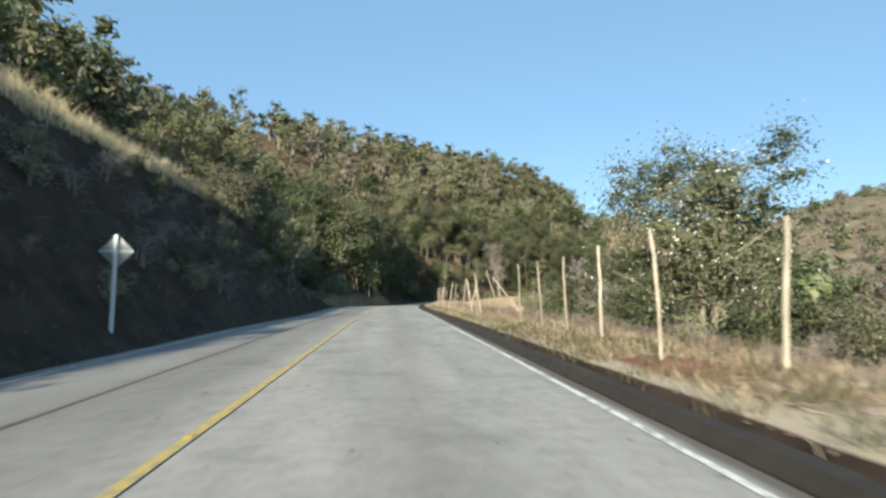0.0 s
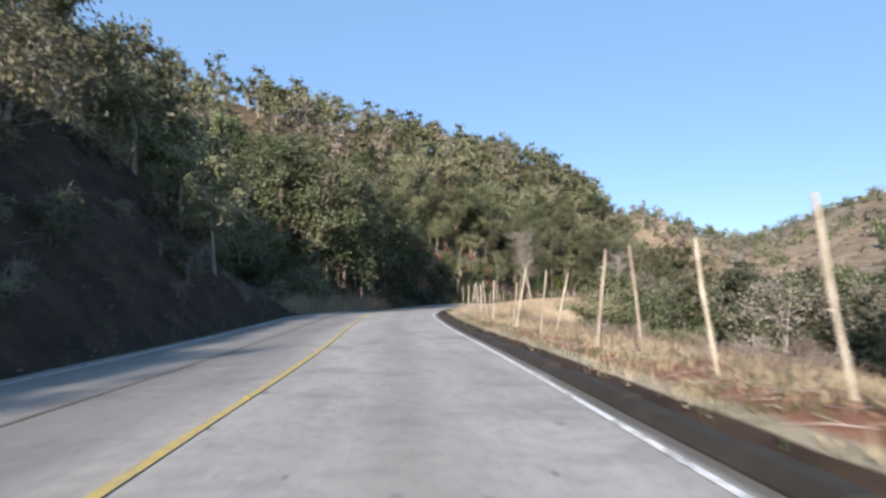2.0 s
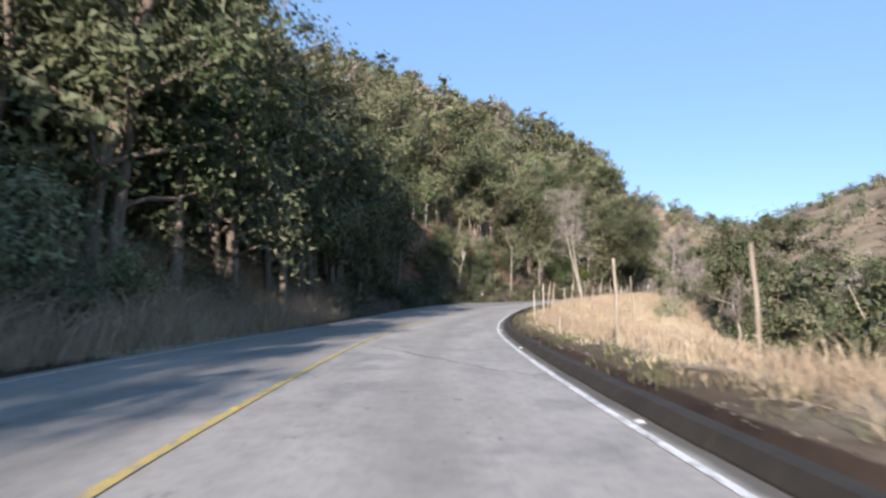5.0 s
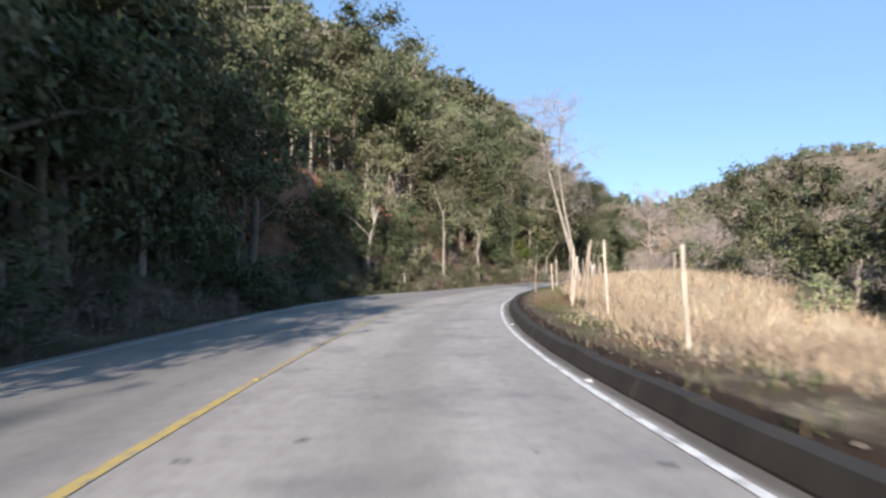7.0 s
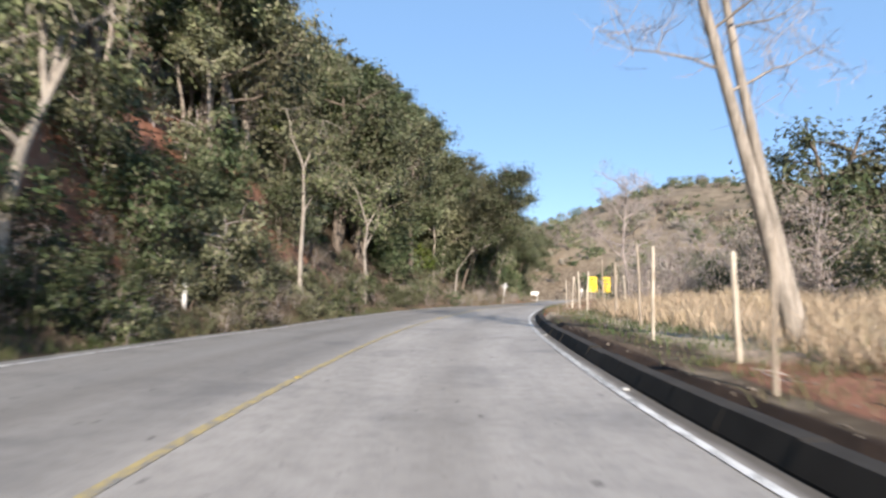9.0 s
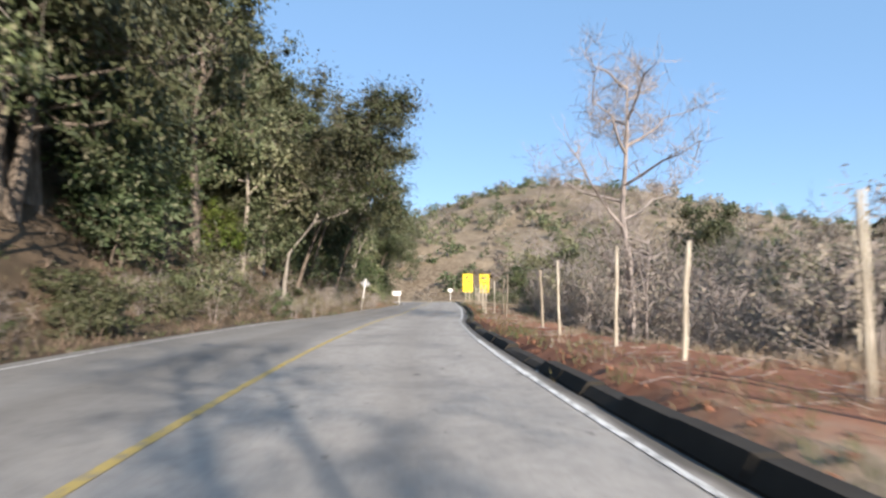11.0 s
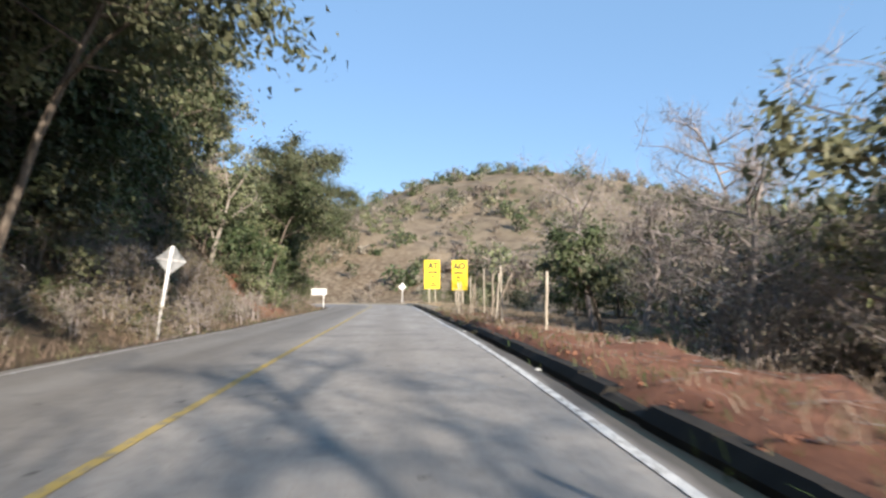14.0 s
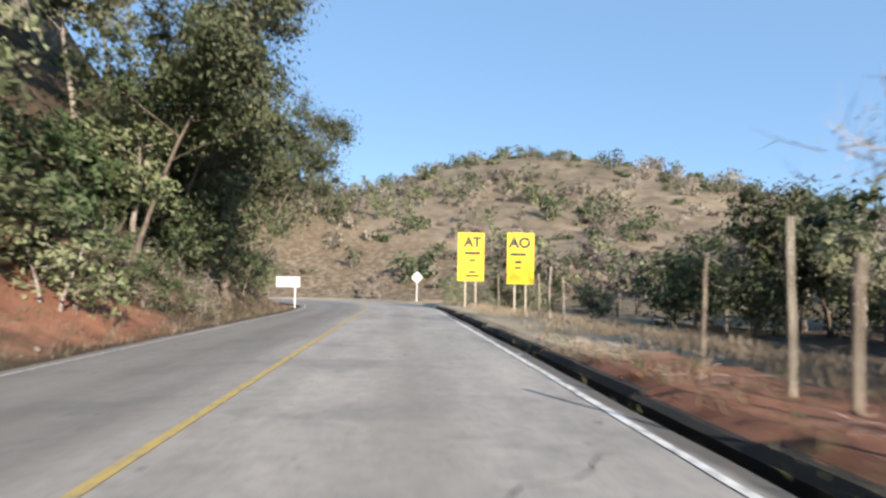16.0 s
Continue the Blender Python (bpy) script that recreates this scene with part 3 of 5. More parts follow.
def build_kerb():
    kerb = tagged(new("kerb"), "dirty dark concrete kerb along the road edge", "kerb", kind="structure")
    r = random.Random(4)
    s = -6.0
    while s < 212:
        n = r.uniform(0.98, 1.0)
        low = -0.05 if (s > 124 and r.random() < 0.2) or (s < 60 and r.random() < 0.15) else 0.0
        h = float(np.interp(s, [0, 45, 62, 85, 100, 125, 133, 175], [0.11, 0.11, 0.14, 0.17, 0.18, 0.17, 0.13, 0.10])) + low + r.uniform(-0.012, 0.012)
        o = r.uniform(-0.007, 0.007)
        o += 3.71 + 0.2 * float(step_up(s, 147, 153)) + float(kerb_shift(s))
        prof = [(o, -0.3), (o + 0.02, 0.02), (o + 0.11, h), (o + 0.27, h), (o + 0.30, h - 0.02), (o + 0.31, -0.3)]
        v = []
        for ss in (s, s + n):
            for c, z in prof:
                x, y, zr = road_at(ss, c)
                v.append((x, y, zr + z))
        q = [(i, i + 1, i + 7, i + 6) for i in range(5)] + [(11, 6, 0, 5)]
        me = bpy.data.meshes.new("kerb_stone")
        me.from_pydata(v, [], [f[::-1] for f in q] + [(0, 1, 2, 3, 4, 5), (11, 10, 9, 8, 7, 6)])
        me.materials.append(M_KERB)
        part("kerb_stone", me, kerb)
        s += 1.0


build_kerb()


# ---- trees ----
def grow(rng, height, spread, fork=0.4, limbs=6, lean=(0, 0), thick=0.14, stems=1, droop=0.0):
    """Limb lines with radii, and the places where foliage gathers."""
    lines, tips = [], []
    for st in range(stems):
        ang0 = rng.uniform(0, 2 * np.pi)
        off = np.array([np.cos(ang0), np.sin(ang0), 0]) * (0.18 * (stems > 1))
        n = 7
        u = np.linspace(0, 1, n)[:, None]
        bend = np.cumsum(rng.normal(0, 0.035, (n, 2)), 0) * height
        top = np.array([lean[0] + np.cos(ang0) * 0.12 * height * (stems > 1), lean[1] + np.sin(ang0) * 0.12 * height * (stems > 1)])
        pts = np.concatenate([off[None, :2] + bend * u + top * u**1.3, u * height * 0.86 - 0.3 * (u == 0)], 1)
        rad = thick * (1 - 0.75 * u[:, 0])
        rad[0] *= 1.35
        lines.append((pts, rad, 7 if thick > 0.1 else 5))
        for k in range(limbs):
            f = fork + (1 - fork) * (k + rng.uniform(0, 0.8)) / limbs
            base = np.array([np.interp(f, u[:, 0], pts[:, i]) for i in range(3)])
            ang = ang0 + k * 2.4 + rng.uniform(-0.5, 0.5)
            reach = spread * rng.uniform(0.65, 1.05) * (1.15 - 0.55 * f)
            rise = height * rng.uniform(0.08, 0.26) * (1.3 - f)
            w = np.linspace(0, 1, 5)[:, None]
            end = np.array([np.cos(ang) * reach, np.sin(ang) * reach, rise])
            limb = base + end * w + np.concatenate([rng.normal(0, 0.06, (5, 2)) * reach, (np.sin(w * 2.2) * 0.25 - w * droop) * rise + rng.normal(0, 0.04, (5, 1)) * reach], 1) * w
            lines.append((limb, thick * 0.42 * (1 - 0.8 * w[:, 0]), 5 if thick > 0.1 else 3))
            tips += [limb[4], limb[3], limb[2] + rng.normal(0, 0.2, 3)]
            for m in range(3):
                fine = m > 0 and thick < 0.07
                i = rng.randint(1, 5)
                e = limb[i] + unit(rng.normal(size=3) + (0, 0, 0.35)) * reach * rng.uniform(0.3, 0.55)
                mid = (limb[i] + e) / 2 + rng.normal(0, 0.05, 3) * reach
                if not fine:
                    lines.append((np.stack([limb[i], mid, e]), thick * np.array([0.16, 0.1, 0.04]), 3))
                tips += [e, mid]
        tips.append(pts[-1])
    return lines, np.array(tips)


def twigs(g, rng, tips, count, length, radius):
    """Fine bare twigs round the tips of the limbs."""
    for k in range(count):
        p = tips[rng.randint(len(tips))] + rng.normal(0, 0.12, 3)
        d = unit(rng.normal(size=3) + (0, 0, 0.5))
        q = p + d * length * rng.uniform(0.5, 1.2)
        m = (p + q) / 2 + rng.normal(0, 0.08, 3) * length
        w = unit(np.cross(d, rng.normal(size=3))) * radius
        e = m + unit(rng.normal(size=3) + d) * length * 0.5
        g.add([p - w, p + w, m + w * 0.7, m - w * 0.7, q], [(0, 1, 2, 3)], [(3, 2, 4)])
        g.add([m - w * 0.6, m + w * 0.6, e], None, [(0, 1, 2)])


def crown_places(rng, tips, n, size):
    """Leaf places in loose clumps round the limb tips, with gaps between them, and the way outwards there."""
    k = rng.choice(len(tips), n, p=(lambda w: w / w.sum())(rng.uniform(0.15, 1, len(tips))))
    r = np.minimum(np.abs(rng.normal(0, 0.55, n)), 1.15)[:, None] * size
    d = unit(rng.normal(size=(n, 3)) * (1, 1, 0.7))
    at = tips[k] + d * r
    return at, unit(d * 0.8 + unit(at - tips.mean(0)))


SHAPES = {}


def tree_kind(name, seed, height, spread, leaf_n, leaf, clump, mat, bark, label, category="tree", twig=0, petals=0, **how):
    rng = np.random.RandomState(seed)
    lines, tips = grow(rng, height, spread, **how)
    ob = tagged(new(name), label, category)
    g = Geo()
    for pts, rad, sides in lines:
        tube(g, pts, rad, sides)
    if twig and leaf_n:
        twigs(g, rng, tips, twig, 0.16 * spread + 0.25, 0.009)
    part("trunk", g.mesh("trunk", bark, True), ob)
    SHAPES[ob.name] = [("stems", bark, g.parts())]
    if twig and not leaf_n:
        g = Geo()
        twigs(g, rng, tips, twig, 0.16 * spread + 0.25, 0.009)
        part("crown", g.mesh("crown", bark), ob, "bare crown of fine dry twigs")
    if leaf_n:
        g = Geo()
        at, out = crown_places(rng, tips, leaf_n, clump)
        leaves(g, rng, at, leaf, out=out)
        part("crown", g.mesh("crown", mat), ob)
        SHAPES[ob.name].append(("leaves", mat, g.parts()))
    if petals:
        g = Geo()
        at, out = crown_places(rng, tips, petals, clump * 1.15)
        leaves(g, rng, at, 0.10, 0.9, out=out)
        part("blossom", g.mesh("blossom", M_PETAL), ob, "scattered white blossom")
    return ob


def scatter(rng, kinds, s, c, size=(0.8, 1.25), sink=0.1, turn=True):
    """Copies of kinds at road places, standing on the ground."""
    x, y, _ = road_at(s, c)
    z = land(x, y)
    for i in range(len(s)):
        k = kinds[rng.randint(len(kinds))]
        m = pose(x[i], y[i], z[i] - sink, rng.uniform(-5, 5), rng.uniform(-5, 5), rng.uniform(0, 360) if turn else rng.uniform(-15, 15))
        f = rng.uniform(*size)
        copy_thing(k, m @ Matrix.Diagonal((f, f, f * rng.uniform(0.9, 1.15), 1)))


def brush(name, label, rng, kinds, s, c, size, sink=0.05, category="brush"):
    """Low brush that nobody could count, joined into one object."""
    x, y, _ = road_at(s, c)
    z = land(x, y)
    store = {}
    for i in range(len(s)):
        a, f = rng.uniform(0, 2 * np.pi), rng.uniform(*size)
        rot = np.array([[np.cos(a), -np.sin(a), 0], [np.sin(a), np.cos(a), 0], [0, 0, 1]]) * f
        for what, mat, (v, q, t) in SHAPES[kinds[rng.randint(len(kinds))].name]:
            store.setdefault((what, mat.name), (mat, Geo()))[1].add(v @ rot.T + (x[i], y[i], z[i] - sink), q, t)
    ob = tagged(new(name), label, category, kind="stuff")
    for (what, _), (mat, g) in store.items():
        part(what, g.mesh(what, mat), ob)
    return ob


def put_away(kinds):
    """The first of each kind has its copies; it is not needed itself."""
    for k in kinds:
        for o in [*k.children_recursive, k]:
            bpy.data.objects.remove(o)


R = np.random.RandomState(11)
green = tree_kind("tree", 1, 7.0, 2.8, 3740, 0.241, 0.85, M_GREEN, M_BARKDARK, "dense dark green roadside tree on the slope")
green2 = tree_kind("tree", 2, 8.5, 3.0, 3960, 0.252, 0.95, M_GREEN, M_BARK, "tall green tree with a pale trunk on the slope", fork=0.5)
olive = tree_kind("tree", 3, 6.5, 2.7, 3300, 0.217, 0.8, M_OLIVE, M_BARK, "olive green dry-season tree on the slope", twig=60)
olive2 = tree_kind("tree", 4, 8.0, 2.6, 3300, 0.217, 0.8, M_OLIVE, M_BARK, "slender olive tree with a pale trunk", fork=0.55, twig=60)
grey = tree_kind("tree", 5, 6.5, 2.6, 1980, 0.105, 0.8, M_DRYLEAF, M_TWIG, "half-bare greyish tree with thin dry leaves", twig=270)
big = tree_kind("tree", 21, 12.5, 4.4, 7260, 0.256, 1.15, M_GREEN, M_BARKDARK, "large dark green tree rising over the road edge", fork=0.34, limbs=10, thick=0.2)
big2 = tree_kind("tree", 22, 11.5, 4.2, 8800, 0.21, 1.15, M_OLIVE, M_BARK, "large feathery olive tree over the road edge", fork=0.36, limbs=10, thick=0.18, twig=160)
big3 = tree_kind("tree", 23, 10.5, 4.0, 6600, 0.241, 1.1, M_GREEN, M_BARKDARK, "large spreading tree hung with dense foliage", fork=0.22, limbs=10, thick=0.2, stems=2, droop=0.5)
big_lean = tree_kind("tree", 28, 12.0, 4.6, 18700, 0.175, 1.1, M_GREEN, M_BARKDARK, "tall dark feathery tree leaning out over the road", fork=0.4, limbs=12, thick=0.10, lean=(3.6, -2.7), twig=500, droop=0.4)
thicket = tree_kind("thicket", 24, 4.2, 2.3, 2420, 0.213, 0.75, M_GREEN, M_BARKDARK, "dense dark thicket growing down to the roadside", "thicket", fork=0.06, limbs=9, stems=2, thick=0.06)
thicket2 = tree_kind("thicket", 25, 3.6, 2.2, 2420, 0.168, 0.75, M_OLIVE, M_TWIG, "tangled olive thicket with dry twigs at the roadside", "thicket", fork=0.06, limbs=8, stems=3, thick=0.05, twig=120)
bright = tree_kind("tree", 6, 5.0, 2.3, 3300, 0.21, 0.7, M_BRIGHT, M_BARKDARK, "small bright green leafy tree")
grey_big = tree_kind("tree", 26, 8.5, 3.6, 2200, 0.084, 0.8, M_OLIVE, M_TWIG, "large grey twiggy tree with few leaves below the road", fork=0.3, limbs=10, stems=2, thick=0.11, twig=1100)
dry_thicket = tree_kind("thicket", 27, 3.8, 2.3, 880, 0.119, 0.8, M_DRYLEAF, M_TWIG, "grey-brown dry thicket with bare twigs", "thicket", fork=0.06, limbs=8, stems=3, thick=0.045, twig=340)
bush_g = tree_kind("shrub", 7, 1.9, 1.2, 1140, 0.147, 0.45, M_GREEN, M_BARKDARK, "low dark green shrub at the roadside", "shrub", fork=0.1, thick=0.04, stems=2, limbs=4)
bush_o = tree_kind("shrub", 8, 1.7, 1.2, 950, 0.133, 0.45, M_OLIVE, M_TWIG, "low olive shrub with dry twigs", "shrub", fork=0.1, thick=0.04, stems=2, limbs=4, twig=40)
bush_r = tree_kind("shrub", 10, 1.5, 1.3, 920, 0.091, 0.45, M_BROWNLEAF, M_TWIG, "brown dry brush hanging over the road edge", "shrub", fork=0.05, thick=0.03, stems=3, limbs=5, twig=110)
bush_d = tree_kind("shrub", 9, 1.6, 1.3, 570, 0.084, 0.5, M_DRYLEAF, M_TWIG, "dry twiggy grey shrub almost without leaves", "shrub", fork=0.1, thick=0.035, stems=3, limbs=4, twig=95)

# left of the road, past the cutting
n = 46
s, c = R.uniform(72, 206, n), -R.uniform(7.5, 17, n)
keep = ~((s < 86) & (c > -10)) & ~((s > 101) & (s < 126) & (c > -12)) & ~((s > 184) & (s < 197) & (c > -10))
scatter(R, [big, big2, big2, big3], s[keep], c[keep], (0.75, 1.05))
scatter(R, [big, big3], np.array([149, 88, 95, 140, 207, 145]), np.array([-8.2, -8, -9, -8.5, -7.5, -10]), (0.95, 1.1))
scatter(R, [big_lean], np.array([157.5, 168.0, 163.0]), np.array([-6.4, -6.2, -7.0]), (1.1, 1.2), turn=False)
scatter(R, [big, big3], np.array([152.0, 162, 163, 172, 174, 178]), np.array([-9.5, -8.5, -11, -8.5, -11, -9]), (0.95, 1.2))
scatter(R, [thicket, thicket, green], R.uniform(142, 184, 22), -R.uniform(8.2, 12, 22), (0.8, 1.15))
# the end of the cutting, overgrown, and the dark wood behind the grassy mound
scatter(R, [thicket2, thicket, thicket2, olive], R.uniform(46, 68, 40), -R.uniform(6.6, 13.5, 40), (0.45, 0.85))
scatter(R, [thicket, thicket, bush_g], R.uniform(58, 86, 30), -R.uniform(9.2, 13, 30), (0.6, 1.0))
scatter(R, [big, big3, big3], R.uniform(71, 92, 14), -R.uniform(11, 17, 14), (0.8, 1.05))
scatter(R, [big3], np.array([77.0, 81, 85, 89]), np.array([-6.7, -6.5, -6.5, -6.6]), (1.0, 1.15))
scatter(R, [big3, big2], np.array([71.0, 75, 79]), np.array([-7.8, -7.7, -7.6]), (1.05, 1.2))
scatter(R, [big3, big], np.linspace(70, 87, 6), -R.uniform(9.3, 11, 6), (0.95, 1.15))
scatter(R, [green, big3, thicket, thicket], R.uniform(167, 184, 14), -R.uniform(7.2, 10, 14), (0.75, 1.0))
scatter(R, [thicket2, bush_o], R.uniform(26, 50, 12), -R.uniform(13.6, 17, 12), (0.4, 0.6))
brush("bank_brush", "dry brush and low shrubs on the shaded cutting", R, [bush_d, bush_o, bush_d, bush_g], R.uniform(-6, 56, 130), -R.uniform(5.6, 11, 130), (0.28, 0.7))
scatter(R, [big_lean, big_lean], np.array([197.0, 202]), np.array([-6.8, -7.5]), (0.85, 0.95), turn=False)
scatter(R, [thicket2, olive, thicket], R.uniform(196, 206, 8), -R.uniform(6.8, 8.8, 8), (0.7, 1.0))
n = 44
s, c = R.uniform(84, 206, n), -R.uniform(6.8, 10.5, n)
keep = (s < 104) | (s > 128)
s, c = s[keep], c[keep]
scatter(R, [thicket, thicket, thicket, thicket2], s, c, (0.7, 1.2))
s, c = R.uniform(84, 103, 17), -R.uniform(6.8, 9.5, 17)
scatter(R, [big3, thicket, thicket, green], s, c, (0.8, 1.1))
scatter(R, [grey_big], np.array([171, 176, 166, 181, 158]), np.array([10.5, 13.5, 12, 16, 13]), (0.9, 1.1))
scatter(R, [big, big3], np.array([133.5, 136.5, 135.0]), np.array([16.3, 19.5, 22.5]), (1.05, 1.15))
scatter(R, [thicket], R.uniform(129, 138, 7), R.uniform(13, 18, 7), (0.8, 1.2))
scatter(R, [thicket, green, thicket, thicket], R.uniform(182, 218, 62), R.uniform(19, 46, 62), (0.85, 1.3))
n = 104
s, c = R.uniform(62, 222, n), -R.uniform(7.0, 22, n)
keep = ~((s < 86) & (c > -10)) & ~((s > 186) & (s < 200) & (c > -9.5)) & ~((s > 102) & (s < 126) & (c > -12.5))
scatter(R, [green, green2, olive, olive, olive, olive2, olive2, grey, bright], s[keep], c[keep])
scatter(R, [big, big3, big2], R.uniform(116, 141, 9), -R.uniform(8, 12.5, 9), (0.95, 1.15))
# above the cutting
s, c = R.uniform(50, 66, 15), -R.uniform(15.5, 25, 15)
scatter(R, [olive, olive2, grey, green], s, c, (0.6, 0.85))
n = 34
s, c = R.uniform(14, 64, n), -R.uniform(20.5, 33, n)
brush("crest_woods", "low woodland above the cutting", R, [green, olive, olive, grey], s, c, (0.42, 0.65), 0.1, "woodland")
# right, in the dip
n = 78
s = np.where(R.uniform(size=n) < 0.6, R.uniform(126, 215, n), R.uniform(52, 126, n))
c = np.where(s < 130, R.uniform(19, 36, n), R.uniform(10, 27, n))
keep = (s < 184) | (c > 19)
x, y, _ = road_at(s, c)
lat, back = (x - 69.9) * 0.959 - (y - 180.8) * 0.284, -(x - 69.9) * 0.284 - (y - 180.8) * 0.959
c = np.where((np.abs(lat) < 4.5) & (back > -1) & (back < 42), c + 9.5, c)      # the notice boards stand in the open
brush("dip_woods", "grey half-bare woodland in the dip below the road", R, [grey, grey, grey, olive, olive, grey, green], s[keep], c[keep], (0.75, 1.15), 0.1, "woodland")
scatter(R, [dry_thicket], R.uniform(122, 175, 46), R.uniform(8.5, 20, 46), (0.7, 1.2))
scatter(R, [grey, grey_big], R.uniform(135, 173, 14), R.uniform(9.5, 18, 14), (0.6, 0.85))
scatter(R, [thicket2, thicket, thicket, dry_thicket], R.uniform(46, 125, 34), R.uniform(17, 30, 34), (0.8, 1.5))
scatter(R, [green, olive, olive, grey], R.uniform(70, 128, 30), R.uniform(16, 27, 30), (0.8, 1.1))
scatter(R, [thicket, thicket2], R.uniform(10, 50, 14), R.uniform(13, 24, 14), (0.6, 1.1))
brush("verge_brush", "dry twiggy weeds on the fenced verge", R, [bush_d, bush_d, bush_r, bush_o], R.uniform(2, 56, 60), R.uniform(6.0, 12, 60), (0.2, 0.45))
# shrubs
n = 72
s, c = R.uniform(56, 215, n), -R.uniform(5.6, 8.5, n)
scatter(R, [bush_g, bush_o, bush_g, bush_o], s, c, (0.6, 1.2))
scatter(R, [grey_big, olive, thicket2, grey, dry_thicket], R.uniform(163, 177, 18), R.uniform(14, 23, 18), (0.75, 1.0))
scatter(R, [big3, big], R.uniform(165, 175, 5), R.uniform(21, 27, 5), (0.85, 1.0))
scatter(R, [big3], np.array([167.0, 170, 173, 176, 178]), np.array([16.5, 15.5, 17, 15.8, 18]), (0.75, 0.9))
scatter(R, [grey_big], np.array([184.0, 181.0]), np.array([11.6, 14.5]), (0.95, 1.05))
scatter(R, [thicket], R.uniform(104, 127, 20), -R.uniform(5.6, 8.2, 20), (0.4, 0.7))
scatter(R, [bright], np.array([150.0, 147]), np.array([-7.4, -8.5]), (0.5, 0.65))
scatter(R, [thicket2, olive, thicket2], np.linspace(40, 54, 7), -R.uniform(9.6, 11.4, 7), (0.85, 1.15))
scatter(R, [olive, thicket2, olive], np.linspace(38, 58, 9), -R.uniform(11.5, 13.5, 9), (0.6, 0.9))
n = 42
s = R.uniform(20, 205, n)
c = np.where(s < 130, R.uniform(12, 20, n), R.uniform(8, 14, n))
s = np.minimum(s, 172)
scatter(R, [bush_d, bush_o, bush_g, bush_d], s, c, (0.6, 1.2))
scatter(R, [bush_g, bush_o, bush_d], R.uniform(138, 186, 18), -R.uniform(5.1, 6.8, 18), (0.4, 0.8))
scatter(R, [big2, grey_big], np.array([187.0, 190, 193, 196]), np.array([-11.0, -12.5, -11, -13]), (1.0, 1.15))
scatter(R, [big, big3, big_lean], np.array([206.0, 209, 213, 217]), np.array([-6.2, -7.5, -6.5, -8]), (0.8, 1.0))
scatter(R, [thicket, thicket2, olive], R.uniform(204, 224, 12), -R.uniform(5.5, 10, 12), (0.6, 0.9))
scatter(R, [thicket2, bush_o, thicket], R.uniform(216, 232, 14), R.uniform(9, 19, 14), (0.5, 0.8))
scatter(R, [olive2, green2, olive, olive2], np.linspace(103, 127, 13), -R.uniform(8.2, 12.5, 13), (0.65, 0.95))
scatter(R, [bush_o, bush_g], R.uniform(102, 128, 12), -R.uniform(8, 14, 12), (0.6, 1.0))
scatter(R, [bush_g, bush_d, bush_o], R.uniform(55, 70, 16), -R.uniform(5.4, 9, 16), (0.35, 0.65))
s, c = R.uniform(150, 202, 104), -R.uniform(4.7, 8.0, 104)
keep = (s < 187) | (s > 195)                              # the red landslip stays bare
brush("slope_brush", "brown dry brush along the foot of the slope", R, [bush_r, bush_r, bush_d], s[keep], c[keep], (0.45, 0.95))
brush("slope_brush", "dark green and brown brush under the red bank", R, [bush_g, bush_g, bush_r, bush_o], R.uniform(97, 128, 110), -R.uniform(4.3, 6.2, 110), (0.28, 0.65))
brush("slope_brush", "brown and green brush along the foot of the slope", R, [bush_r, bush_g, bush_g, bush_r], R.uniform(84, 150, 80), -R.uniform(4.8, 6.6, 80), (0.3, 0.75))
scatter(R, [big3, big], np.array([79.0, 84, 88, 92, 97]), np.array([-8.2, -7.6, -7.4, -7.6, -7.8]), (0.9, 1.1))
put_away([bush_r, big_lean, dry_thicket, thicket, thicket2, grey_big, big, big2, big3, green, green2, olive, olive2, grey, bright, bush_g, bush_o, bush_d])


# ---- far woods ----
def small_tree(seed, leaf_n, leaf, height, spread, fork=0.4):
    rng = np.random.RandomState(seed)
    lines, tips = grow(rng, height, spread, limbs=5, fork=fork)
    g, w = Geo(), Geo()
    at, out = crown_places(rng, tips, leaf_n, 0.95)
    leaves(g, rng, at, leaf, 0.7, out=out)
    for pts, rad, sides in lines[:6]:
        tube(w, pts[::2], rad[::2] * 1.1, 3)
    return g.parts(), w.parts()


def woods(name, label, places, kinds, leaf_mats, rng, size=(0.75, 1.3)):
    """One joined stand of far trees."""
    x, y = places
    z = land(x, y)
    crowns, wood = [Geo() for _ in leaf_mats], Geo()
    for i in range(len(x)):
        (lv, lq, lt), (wv, wq, wt) = kinds[rng.randint(len(kinds))]
        a, f = rng.uniform(0, 2 * np.pi), rng.uniform(*size)
        rot = np.array([[np.cos(a), -np.sin(a), 0], [np.sin(a), np.cos(a), 0], [0, 0, rng.uniform(0.85, 1.2)]]) * f
        at = np.array([x[i], y[i], z[i] - 0.15])
        crowns[rng.randint(len(leaf_mats))].add(lv @ rot.T + at, lq, lt)
        wood.add(wv @ rot.T + at, wq, wt)
    ob = tagged(new(name), label, "woodland", kind="stuff")
    for g, m in zip(crowns, leaf_mats):
        if g.n:
            part("crowns", g.mesh("crowns", m), ob)
    part("trunks", wood.mesh("trunks", M_BARK), ob)
    return ob


